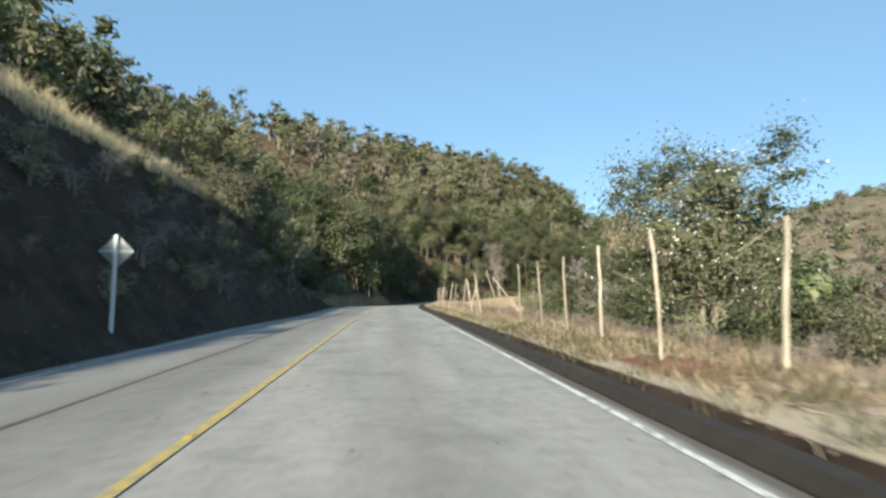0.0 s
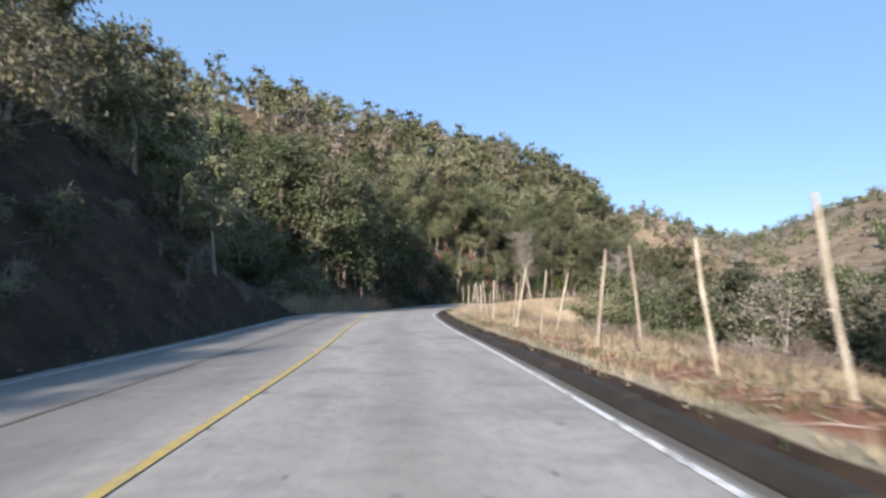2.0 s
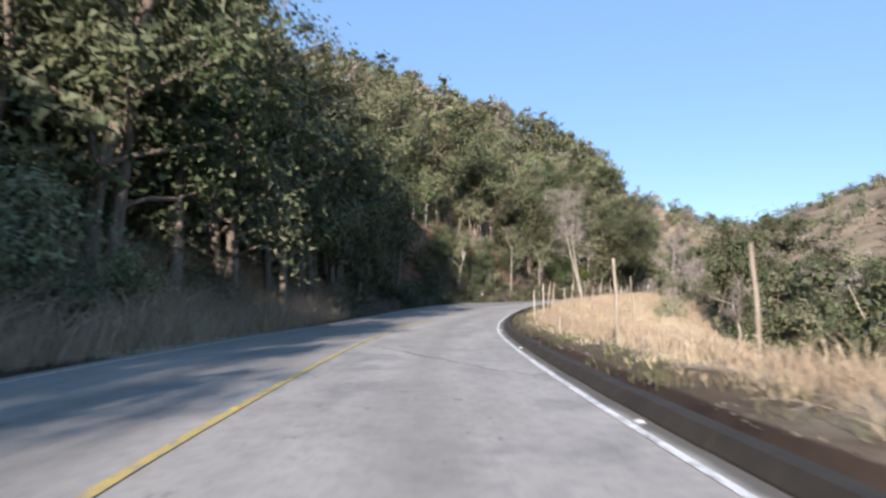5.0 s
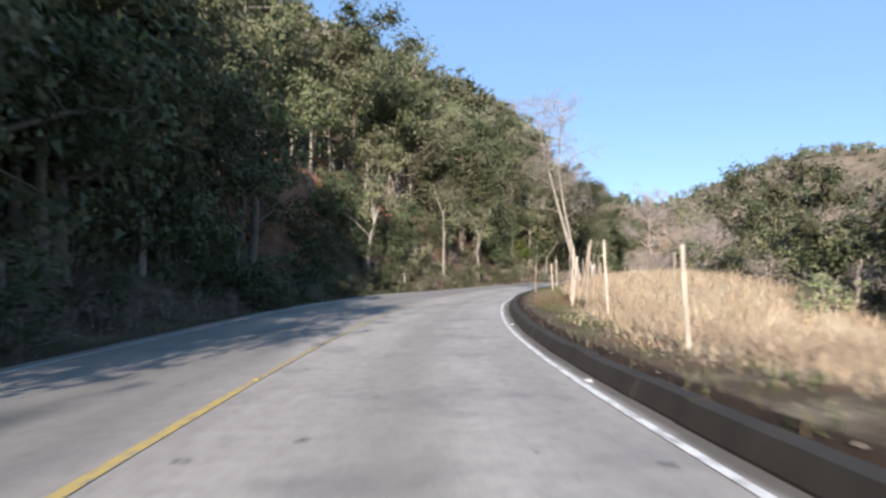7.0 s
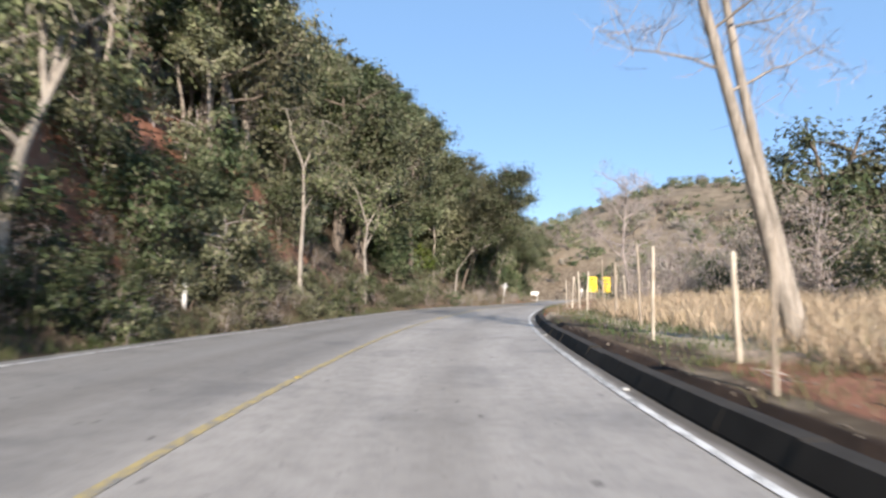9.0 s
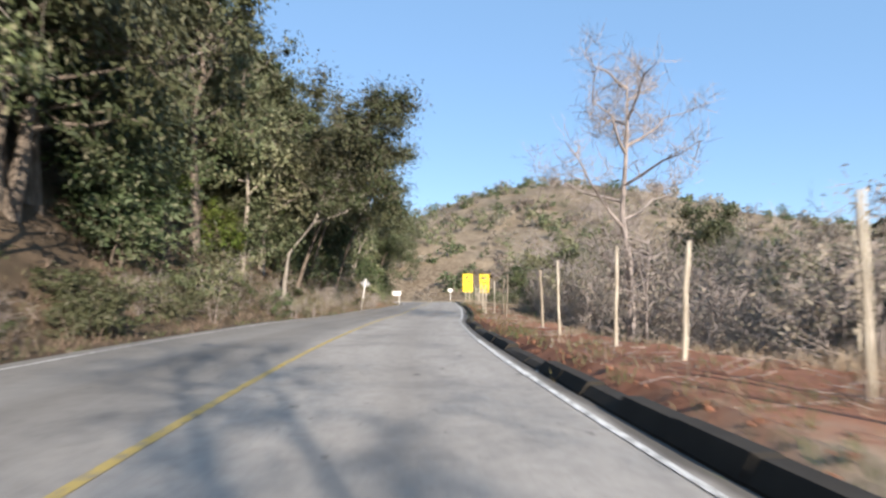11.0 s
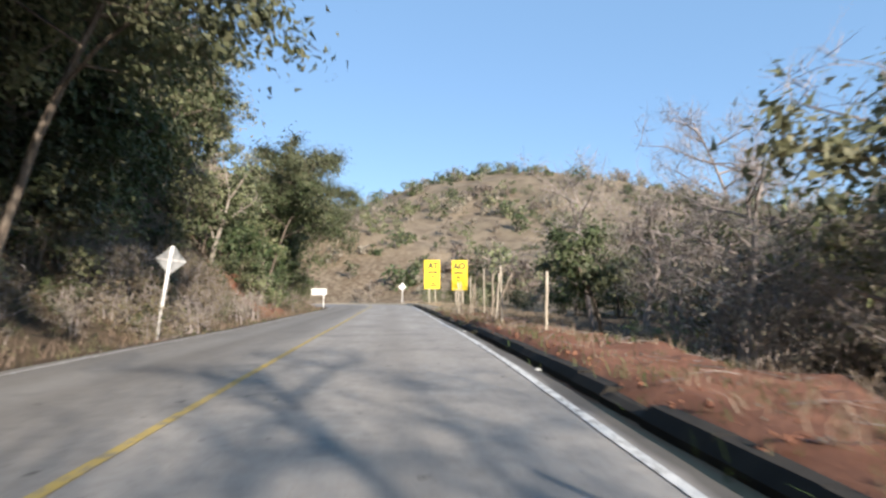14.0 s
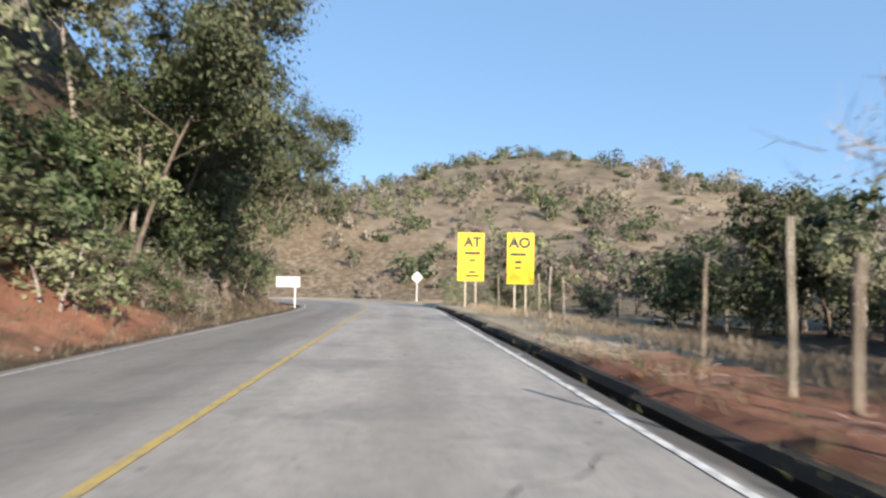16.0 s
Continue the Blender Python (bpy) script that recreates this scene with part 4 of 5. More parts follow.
KINDS = [small_tree(40 + i, 370, 0.5, h, w, 0.22) for i, (h, w) in enumerate([(6, 2.6), (7, 2.8), (5.5, 2.6), (8, 2.7), (6.5, 3.0)])]
def round_bush(seed, leaf_n, leaf, height, spread):
    """A low bush of a few overlapping leafy lumps."""
    rng = np.random.RandomState(seed)
    lumps = np.stack([rng.normal(0, spread * 0.42, 6), rng.normal(0, spread * 0.42, 6), height * rng.uniform(0.15, 0.62, 6)], -1)
    d = unit(rng.normal(size=(leaf_n, 3)) + (0, 0, 0.35))
    at = lumps[rng.randint(6, size=leaf_n)] + d * (height * rng.uniform(0.22, 0.40, leaf_n))[:, None]
    at[:, 2] = np.maximum(at[:, 2], 0.1)
    g, w = Geo(), Geo()
    leaves(g, rng, at, leaf, 0.75, out=d)
    tube(w, [(0, 0, -0.3), (0.05, 0, height * 0.3), (0.1, 0.05, height * 0.55)], [0.09, 0.07, 0.03], 4)
    return g.parts(), w.parts()


BUSHES = [round_bush(60 + i, 120, 0.62, h, w) for i, (h, w) in enumerate([(2.6, 2.2), (3.4, 2.6), (2.0, 2.0), (4.6, 2.4)])]
n = 1350
s, c = R.uniform(-30, 232, n), -(21 + 75 * R.uniform(0, 1, n) ** 1.35)
x, y, _ = road_at(s, c)
woods("hill_woods", "dry-season woodland of olive and green trees covering the hill", (x, y), KINDS, [M_GREEN, M_OLIVE, M_OLIVE, M_OLIVE, M_OLIVE, M_DRYLEAF], R)
n = 5000
x, y = R.uniform(60, 400, n), R.uniform(60, 470, n)
s2, c2, _ = road_coords(x, y)
keep = (c2 > 42) & (waves(x, y, 45, 31) + 0.9 * waves(x, y, 16, 32) > -0.02 - 0.12 * (y < 250))
woods("far_scrub", "scattered dark scrub trees on the dry grassy far hill", (x[keep], y[keep]), BUSHES, [M_OLIVE, M_GREEN, M_DRYLEAF, M_DRYLEAF, M_GREEN], R, (0.3, 1.6))
n = 340
x, y = 104 + 40 * R.normal(size=n), 322 + 40 * R.normal(size=n)
woods("spur_woods", "dry woodland on the spur behind the bend", (x, y), KINDS, [M_OLIVE, M_GREEN, M_OLIVE, M_DRYLEAF], R, (0.6, 1.0))
n = 520
s, c = np.where(R.uniform(size=n) < 0.6, R.uniform(85, 190, n), R.uniform(10, 235, n)), 22 + 55 * R.uniform(0, 1, n)
x, y, _ = road_at(s, c)
woods("valley_woods", "greyish dry woodland filling the dip below the road", (x, y), KINDS, [M_OLIVE, M_DRYLEAF, M_GREEN, M_GREEN], R, (0.7, 1.2))


# ---- grass ----
def tufts(name, label, x, y, rng, mat, height, blades, spread=0.12, lift=0.0):
    z = land(x, y) + lift
    n = len(x) * blades
    base = np.repeat(np.stack([x, y, z - 0.04], -1), blades, 0)
    hs = np.repeat(height * rng.uniform(0.5, 1.3, len(x)), blades) * rng.uniform(0.6, 1.1, n)
    off = rng.normal(0, spread, (n, 2))
    lean = rng.normal(0, 0.5, (n, 2)) + off * 1.2
    p = base.copy()
    p[:, :2] += off
    w = unit(np.concatenate([rng.normal(size=(n, 2)), np.zeros((n, 1))], 1)) * (0.005 + 0.008 * hs)[:, None]
    mid = p + np.concatenate([lean * 0.3, np.full((n, 1), 0.62)], 1) * hs[:, None]
    tip = p + np.concatenate([lean, np.full((n, 1), 0.95)], 1) * hs[:, None]
    v = np.stack([p - w, p + w, mid + w * 0.8, mid - w * 0.8, tip], 1).reshape(-1, 3)
    k = np.arange(n)[:, None] * 5
    me = mesh_np(name, v, [k + [[0, 1, 2, 3]], k + [[3, 2, 4]]], mat)
    return tagged(new(name, me), label, "grass", kind="stuff")


def verge(n, s0, s1, c0, c1, power=1.0):
    s, c = R.uniform(s0, s1, n), c0 + (c1 - c0) * R.uniform(0, 1, n) ** power
    return road_at(s, c)[:2]


def patchy(n, s0, s1, c0, c1):
    x, y = verge(n, s0, s1, c0, c1)
    keep = waves(x, y, 2.5, 41) > -0.05
    return x[keep], y[keep]


tufts("dry_grass", "knee-high golden dry grass on the verge", *verge(3800, 54, 93, 5.3, 13, 1.2), R, M_STRAW, 0.36, 8)
tufts("dry_grass", "tall golden dry grass behind the red verge", *verge(2900, 92, 128, 6.0, 16, 1.2), R, M_STRAW, 0.55, 9)
tufts("dry_grass", "thin straw-coloured grass beside the fence", *verge(3400, -8, 56, 5.2, 15), R, M_STRAWDULL, 0.3, 8)
tufts("dry_grass", "sparse dry grass on the red earth verge", *verge(2200, 126, 200, 6.6, 12), R, M_STRAWDULL, 0.34, 9)
tufts("dry_grass", "golden dry grass along the top of the cutting", *verge(3400, -10, 58, -10.4, -16.5, 1.3), R, M_STRAW, 0.8, 8)
tufts("dry_grass", "dry grass at the foot of the wooded slope", *verge(2400, 58, 86, -4.6, -9.5), R, M_STRAW, 0.8, 8)
tufts("dry_grass", "thin dry grass at the foot of the wooded slope", *verge(1500, 78, 220, -4.5, -8.0), R, M_STRAWDULL, 0.34, 8)
tufts("dry_grass", "pale dry grass on the flat field past the bend", *verge(1500, 190, 225, 5, 13), R, M_STRAWDULL, 0.36, 8)
tufts("green_weeds", "low green weeds along the kerb", *verge(1300, -5, 190, 4.4, 6.2), R, M_WEED, 0.16, 9)
tufts("green_weeds", "patches of fresh green weeds between kerb and grass", *verge(150, 60, 92, 4.15, 5.3, 1.3), R, M_WEED, 0.2, 9)
tufts("green_weeds", "patches of fresh green weeds between kerb and grass", *verge(900, 88, 126, 4.6, 7.5), R, M_WEED, 0.2, 9)
tufts("dry_grass", "short trampled straw close to the kerb", *verge(1300, 54, 92, 4.7, 7, 0.8), R, M_STRAW, 0.17, 8)
tufts("dry_grass", "short trampled straw on the red verge", *patchy(3600, -3, 56, 4.3, 9.0), R, M_STRAWDULL, 0.2, 7)
tufts("green_weeds", "green weeds among the dry stems of the verge", *verge(900, -3, 50, 4.3, 6.5), R, M_WEED, 0.18, 8)
tufts("green_weeds", "rank green weeds under the red bank", *verge(1100, 98, 132, -4.05, -6.0), R, M_WEED, 0.32, 9)
tufts("green_weeds", "green weeds at the foot of the slope", *verge(2000, 0, 215, -4.3, -7.0), R, M_WEED, 0.22, 9)


tufts("dry_grass", "big clumps of tall dry grass on the shaded mound", *verge(150, 60, 88, -4.8, -9.5), R, M_STRAW, 1.15, 60, 0.28)
tufts("dry_grass", "big clumps of tall golden grass", *verge(200, 60, 128, 6.2, 13), R, M_STRAW, 0.6, 40, 0.3)
tufts("dry_grass", "ragged clumps of dry grass on the verge", *verge(150, 0, 56, 5.8, 11), R, M_STRAWDULL, 0.5, 40, 0.2)


tufts("green_weeds", "green weeds and clover close to the kerb", *verge(420, -3, 16, 4.2, 7.5), R, M_WEED, 0.22, 9)


def litter_sticks(name, label, n, s0, s1, c0, c1, length):
    """Broken dry stems lying on the ground."""
    s, c = R.uniform(s0, s1, n), R.uniform(c0, c1, n)
    x, y, _ = road_at(s, c)
    z = land(x, y)
    g = Geo()
    a, k = R.uniform(0, 2 * np.pi, n), length * R.uniform(0.4, 1.4, n)
    for i in range(n):
        d = np.array([np.cos(a[i]), np.sin(a[i]), R.uniform(-0.1, 0.25)]) * k[i] * 0.5
        p = np.array([x[i], y[i], z[i] + 0.03])
        tube(g, np.stack([p - d, p + R.normal(0, 0.02, 3), p + d]), np.array([1, 0.9, 0.5]) * R.uniform(0.003, 0.008), 3)
    return tagged(new(name, g.mesh(name, M_TWIG)), label, "litter", kind="stuff")


litter_sticks("dry_stems", "dry broken stems scattered on the verge", 2300, -4, 60, 4.7, 9, 0.5)
litter_sticks("dry_stems", "dry sticks and stems on the red earth verge", 700, 60, 190, 4.7, 8, 0.45)
litter_sticks("dry_stems", "broken dry stems lying on the red earth", 700, 122, 190, 4.2, 8.5, 0.55)
litter_sticks("dry_stems", "fallen dry branches on the shaded cutting", 500, 0, 60, -13, -6, 0.9)


def clods(name, label, n, s0, s1, c0, c1, mat, size, power=1.0):
    """Loose lumps lying on the soil."""
    s, c = R.uniform(s0, s1, n), c0 + (c1 - c0) * R.uniform(0, 1, n) ** power
    x, y, _ = road_at(s, c)
    z = land(x, y)
    base = np.array([(1, 0, 0), (0, 1, 0), (-1, 0, 0), (0, -1, 0), (0, 0, 0.8), (0, 0, -0.6)])
    tri = np.array([(0, 1, 4), (1, 2, 4), (2, 3, 4), (3, 0, 4), (1, 0, 5), (2, 1, 5), (3, 2, 5), (0, 3, 5)])
    k = size * R.uniform(0.35, 1.0, n) ** 2
    v = (base[None] * R.uniform(0.6, 1.3, (n, 6, 1)) + R.normal(0, 0.15, (n, 6, 3))) * k[:, None, None] + np.stack([x, y, z + 0.3 * k], -1)[:, None]
    me = mesh_np(name, v.reshape(-1, 3), (np.arange(n)[:, None, None] * 6 + tri[None]).reshape(-1, 3), mat)
    return tagged(new(name, me), label, "litter", kind="stuff")


clods("earth_clods", "loose red earth clods on the verge", 1500, 8, 52, 4.9, 9, M_STONE, 0.05)
clods("earth_clods", "loose red earth clods beside the kerb", 2600, 120, 190, 4.3, 8, M_STONE, 0.032)
clods("gravel", "grey gravel and dry litter along the kerb", 3600, -4, 190, 4.15, 6.0, M_GRAVEL, 0.03, 1.6)
clods("gravel", "gravel and crumbs along the foot of the slope", 1800, -4, 200, -4.1, -5.4, M_GRAVEL, 0.05, 1.4)


def crack(s0, c0, s1, c1, wide, seed, label="dark wandering crack across the worn asphalt", mat=M_CRACK):
    """A wandering open crack, or a wider darker strip, across the asphalt."""
    r = np.random.RandomState(seed)
    n = 60
    u = np.linspace(0, 1, n)
    j = np.convolve(r.normal(0, 0.09, n + 4), np.ones(5) / 3, "valid")
    s, c = s0 + (s1 - s0) * u + j, c0 + (c1 - c0) * u + np.convolve(r.normal(0, 0.06, n + 4), np.ones(5) / 3, "valid")
    w = wide * r.uniform(0.4, 1.2, n) * np.sin(np.pi * np.clip(u, 0.02, 0.98)) ** 0.3
    ds, dc = np.gradient(s), np.gradient(c)
    k = np.hypot(ds, dc)
    a = np.stack(road_at(s + dc / k * w, c - ds / k * w), -1)
    b = np.stack(road_at(s - dc / k * w, c + ds / k * w), -1)
    v = np.concatenate([a, b]) + np.concatenate([np.stack([np.zeros(n), np.zeros(n), 0.026 - 0.006 * np.abs(c)], -1)] * 2)
    i = np.arange(n - 1)
    me = mesh_np("road_crack", v, np.stack([i, i + n, i + n + 1, i + 1], -1), mat)
    return tagged(new("road_crack", me), label, "road crack", kind="structure")


crack(69.2, -0.1, 63.0, 3.2, 0.014, 1)
crack(98, -2.6, 95, 3.2, 0.007, 3)
crack(179, -0.2, 182, 3.0, 0.012, 4)
crack(97.6, -0.2, 104.2, 3.2, 0.08, 6, "darker strip wandering across the asphalt", M_STRIP)
tagged(new("road_seam", ribbon("road_seam", -45, 60, -1.76, -1.70, 0.0255, M_SEAM, 2, 0.006, 12)), "dark straight seam along the old asphalt lane", "road seam", kind="structure")

clods("earth_clods", "crumbled earth spilling over the kerb", 900, 126, 192, 3.6, 4.2, M_STONE, 0.05)
tufts("dry_grass", "scattered straw tufts on the broken red earth", *patchy(700, 124, 192, 4.3, 7.5), R, M_STRAWDULL, 0.26, 9)
tufts("green_weeds", "weeds growing over the broken kerb", *verge(260, 126, 190, 3.75, 4.5), R, M_WEED, 0.2, 9)


# ---- fence posts ----
def fence_post(rng, x, y, h, lx, ly, dark, stout=1.0):
    z = float(land(np.array([x]), np.array([y]))[0])
    n = 7
    u = np.linspace(0, 1, n)[:, None]
    bend = np.cumsum(rng.normal(0, 0.014, (n, 2)), 0)
    pts = np.concatenate([u * (lx, ly) + bend * u, -0.25 + u * (h + 0.25)], 1)
    r = rng.uniform(0.024, 0.038) * stout
    rad = r * (1 - 0.18 * u[:, 0]) * rng.uniform(0.88, 1.12, n)
    g = Geo()
    tube(g, pts, rad, 8)
    if rng.uniform() < 0.35:                              # a knot or the stub of a branch
        k = rng.randint(2, 6)
        d = unit(rng.normal(size=3) * (1, 1, 0.3) + (0, 0, 0.5))
        tube(g, np.stack([pts[k], pts[k] + d * r * 1.6, pts[k] + d * r * 2.6]), [r * 0.6, r * 0.45, r * 0.3], 6)
    ob = new("fence_post", g.mesh("fence_post", M_POSTDARK if dark else M_POST, True))
    ob.location = (x, y, z)
    lean = math.hypot(lx, ly)
    look_of = "broken off short" if h < 0.9 else "tall and thin" if h > 3 else "leaning" if lean > 0.45 else "upright"
    tagged(ob, f"rough {'grey' if dark else 'pale'} wooden fence post, {look_of}, in the verge", "fence post", "roadside fence posts")


POSTS_A = [
    (3.96, 6.97, 1.83, 0.11, 0.00),
    (3.03, 8.34, 1.79, -0.06, -0.00),
    (3.11, 11.72, 1.84, -0.03, 0.00),
    (2.96, 14.25, 1.83, -0.02, 0.00),
    (2.75, 16.53, 1.85, -0.09, 0.00),
    (2.43, 18.56, 1.82, -0.09, -0.00),
    (3.54, 23.97, 1.77, -1.50, 0.00),
    (2.60, 25.65, 1.95, -0.73, 0.00),
    (1.54, 26.21, 1.90, -0.14, 0.00),
    (1.80, 27.39, 1.84, -0.32, 0.00),
    (1.48, 29.30, 1.65, -0.27, -0.00),
    (1.48, 32.04, 1.81, -0.23, -0.00),
    (1.09, 33.61, 1.84, 0.19, 0.00),
]
POSTS_B = [
    (0.67, 37.77, 1.65, 0.16, 0.00),
    (0.32, 40.39, 1.84, 0.40, 0.00),
    (0.49, 42.31, 1.42, 0.13, 0.00),
    (1.93, 42.41, 1.94, 0.44, 0.00),
    (0.08, 45.38, 1.53, 0.03, 0.00),
    (-0.07, 46.10, 1.52, -0.25, -0.00),
    (0.01, 51.42, 1.49, -0.07, -0.00),
    (0.42, 62.35, 1.65, -0.04, -0.00),
    (-0.44, 65.42, 1.64, -0.06, 0.01),
    (6.15, 81.90, 3.40, -0.30, 0.00),
]
POSTS_C = [
    (1.71, 83.59, 1.30, -0.05, 0.01),
    (3.29, 88.70, 1.63, -0.06, 0.01),
    (4.08, 91.59, 1.81, 0.29, -0.07),
    (7.14, 92.30, 1.63, 0.22, -0.05),
    (4.49, 93.30, 1.41, 0.29, -0.09),
    (5.24, 95.05, 1.79, 0.21, -0.06),
    (7.63, 99.17, 1.92, 0.23, -0.06),
    (7.11, 103.11, 1.30, 0.06, -0.03),
    (8.63, 104.68, 1.30, -0.05, 0.02),
    (10.02, 107.52, 1.60, -0.02, 0.01),
    (11.93, 109.86, 1.81, -0.08, 0.05),
]
POSTS_D = [
    (14.54, 113.74, 1.66, 0.02, -0.01),
    (15.33, 114.57, 1.30, -0.02, 0.01),
    (17.98, 117.22, 1.30, -0.04, 0.03),
    (18.13, 118.67, 1.99, -0.00, 0.00),
    (24.06, 122.41, 2.50, -0.00, 0.00),
    (29.99, 136.36, 1.75, 0.13, -0.12),
    (31.87, 138.24, 1.71, 0.13, -0.12),
    (32.49, 139.09, 1.66, 0.04, -0.04),
    (31.99, 139.71, 1.38, 0.00, -0.00),
    (32.65, 139.82, 1.55, 0.06, -0.05),
    (34.36, 142.45, 1.50, -0.09, 0.08),
    (43.55, 152.47, 1.30, 0.03, -0.03),
]
POSTS_E = [
    (45.28, 155.22, 1.58, 0.05, -0.05),
    (47.09, 157.03, 1.44, 0.23, -0.22),
    (48.41, 158.33, 1.59, 0.13, -0.13),
    (50.66, 160.31, 1.76, 0.67, -0.65),
    (50.95, 160.95, 1.82, 0.00, -0.00),
    (51.08, 160.84, 1.82, 0.43, -0.42),
    (50.52, 161.99, 1.30, -0.04, 0.04),
    (52.27, 162.89, 1.30, 0.15, -0.14),
    (52.89, 163.55, 1.76, -0.00, 0.00),
    (55.14, 165.36, 1.55, 0.01, -0.01),
]
POSTS_F = [
    (58.71, 170.26, 1.30, -0.00, 0.00),
    (62.30, 173.34, 1.89, -0.04, 0.03),
    (65.17, 175.97, 1.81, -0.03, 0.03),
    (65.42, 178.26, 1.66, -0.02, 0.01),
]
DARK_POSTS = {(6.15, 81.90), (7.11, 103.11), (7.63, 99.17), (7.14, 92.30)}
rng = np.random.RandomState(5)
for s, c, h, lx in ((53.5, 5.7, 1.6, 0.05), (56.2, 5.5, 1.5, -0.1), (59.4, 5.8, 1.7, 0.12), (125.5, 5.6, 1.6, 0.1), (128.3, 5.5, 1.7, -0.08), (131.0, 5.2, 1.5, 0.15), (133.8, 5.3, 1.7, 0.0), (136.6, 5.0, 1.6, -0.12), (139.2, 5.1, 1.5, 0.08)):
    x, y, _ = road_at(s, c)
    fence_post(rng, float(x), float(y), h, lx, 0.0, rng.uniform() < 0.3)
fence_post(rng, -18.3, 42.3, 1.7, 0.05, 0.0, False)
fence_post(rng, -0.55, 69.4, 0.42, 0.04, 0.0, True, 1.7)
for group in (POSTS_A, POSTS_B, POSTS_C, POSTS_D, POSTS_E, POSTS_F):
    for x, y, h, lx, ly in group:
        fence_post(rng, x, y, h, lx, 0.0 if abs(ly) < 0.3 else ly, rng.uniform() < 0.42 or (x, y) in DARK_POSTS)


# ---- signs ----
def box(bm, x0, x1, y0, y1, z0, z1):
    v = [bm.verts.new((x, y, z)) for x in (x0, x1) for y in (y0, y1) for z in (z0, z1)]
    for f in ((0, 1, 3, 2), (4, 6, 7, 5), (0, 4, 5, 1), (2, 3, 7, 6), (0, 2, 6, 4), (1, 5, 7, 3)):
        bm.faces.new([v[i] for i in f])


def done(bm, name, mat, bevel=0.0):
    if bevel:
        bmesh.ops.bevel(bm, geom=bm.edges[:], offset=bevel, segments=2, affect="EDGES")
    me = bpy.data.meshes.new(name)
    bm.to_mesh(me)
    bm.free()
    me.materials.append(mat)
    return me


def boxes(name, mat, *dims, bevel=0.0):
    bm = bmesh.new()
    for d in dims:
        box(bm, *d)
    return done(bm, name, mat, bevel)


def lettering(name, text, size, mat):
    cu = bpy.data.curves.new(name, "FONT")
    cu.body, cu.size, cu.align_x, cu.extrude, cu.offset = text, size, "CENTER", 0.002, 0.034
    ob = new(name, cu)
    me = bpy.data.meshes.new_from_object(ob.evaluated_get(bpy.context.evaluated_depsgraph_get()))
    bpy.data.objects.remove(ob)
    me.materials.clear()
    me.materials.append(mat)
    return me


def at_ground(ob, x, y, turn, lift=0.0, tilt=0.0):
    z = float(land(np.array([x]), np.array([y]))[0])
    ob.matrix_world = pose(x, y, z + lift, 0, tilt, turn)


def diamond_sign(x, y, turn, h, tilt):
    """The back of a diamond road sign: plate, cross braces and pole."""
    ob = tagged(new("road_sign"), "grey back of a diamond road sign on a white pole", "road sign", "diamond signs seen from behind")
    r = 0.42
    bm = bmesh.new()
    pts = [(0, -r), (r, 0), (0, r), (-r, 0)]
    for dy in (0.0, 0.012):
        for a, b in pts:
            bm.verts.new((a, dy, h - 0.42 + b))
    bm.verts.ensure_lookup_table()
    bm.faces.new([bm.verts[i] for i in (0, 1, 2, 3)])
    bm.faces.new([bm.verts[i] for i in (7, 6, 5, 4)])
    for i in range(4):
        k = (i + 1) % 4
        bm.faces.new([bm.verts[j] for j in (k, i, i + 4, k + 4)])
    part("plate", done(bm, "plate", M_SIGNBACK), ob, "dull grey diamond plate")
    part("brace", boxes("brace", M_STEEL, (-0.40, 0.40, -0.03, 0.0, h - 0.445, h - 0.395)), ob)
    part("pole", boxes("pole", M_SIGNWHITE, (-0.04, 0.04, -0.10, -0.03, -0.4, h - 0.02), bevel=0.008), ob)
    at_ground(ob, x, y, turn, 0, tilt)


def notice_board(x, y, turn, text, w, h, foot, wide_right):
    """One tall yellow notice board of a pair, on timber legs, with unreadable lines under its heading."""
    ob = tagged(new("notice_board"), "tall yellow notice board with black print on two posts", "notice board", "pair of yellow notice boards")
    panel = part("panel", boxes("panel", M_SIGNY, (-w / 2, w / 2, -0.02, 0.02, foot, foot + h)), ob)
    me = lettering("heading", text.replace("\u00c3", "A"), 0.72, M_BLACK)
    head = part("heading", me, panel, "black heading letters")
    head.matrix_basis = pose(-0.04 if wide_right else 0.08, -0.024, foot + h - 0.74, 90, 0, 0)
    if "\u00c3" in text:                                 # the tilde over the A
        for x0, dz in ((-0.36, 0.0), (-0.27, 0.03), (-0.19, 0.0)):
            part("tilde", boxes("tilde", M_BLACK, (x0 - 0.05, x0 + 0.05, -0.026, -0.0205, foot + h - 0.17 + dz, foot + h - 0.12 + dz)), panel)
    rows = [(1.02, 0.72, 0.16), (1.42, 0.26, 0.14), (2.06, 0.3, 0.12), (2.26, 0.62, 0.12)] if not wide_right else [(1.02, 0.7, 0.15), (1.42, 0.28, 0.13), (1.72, 0.24, 0.1)]
    for k, (down, half, tall) in enumerate(rows):
        sx = 0.08 if not wide_right else -0.12
        part("print_bar", boxes("print_bar", M_BLACK, (sx - half * 0.6, sx + half * 0.6, -0.026, -0.0205, foot + h - down - tall, foot + h - down)), panel)
    for sx in (-0.28, 0.28):
        part("leg", boxes("leg", M_POST, (sx - 0.045, sx + 0.045, 0.022, 0.11, -0.5, foot + h * 0.8), bevel=0.01), ob, "timber leg")
    at_ground(ob, x, y, turn)


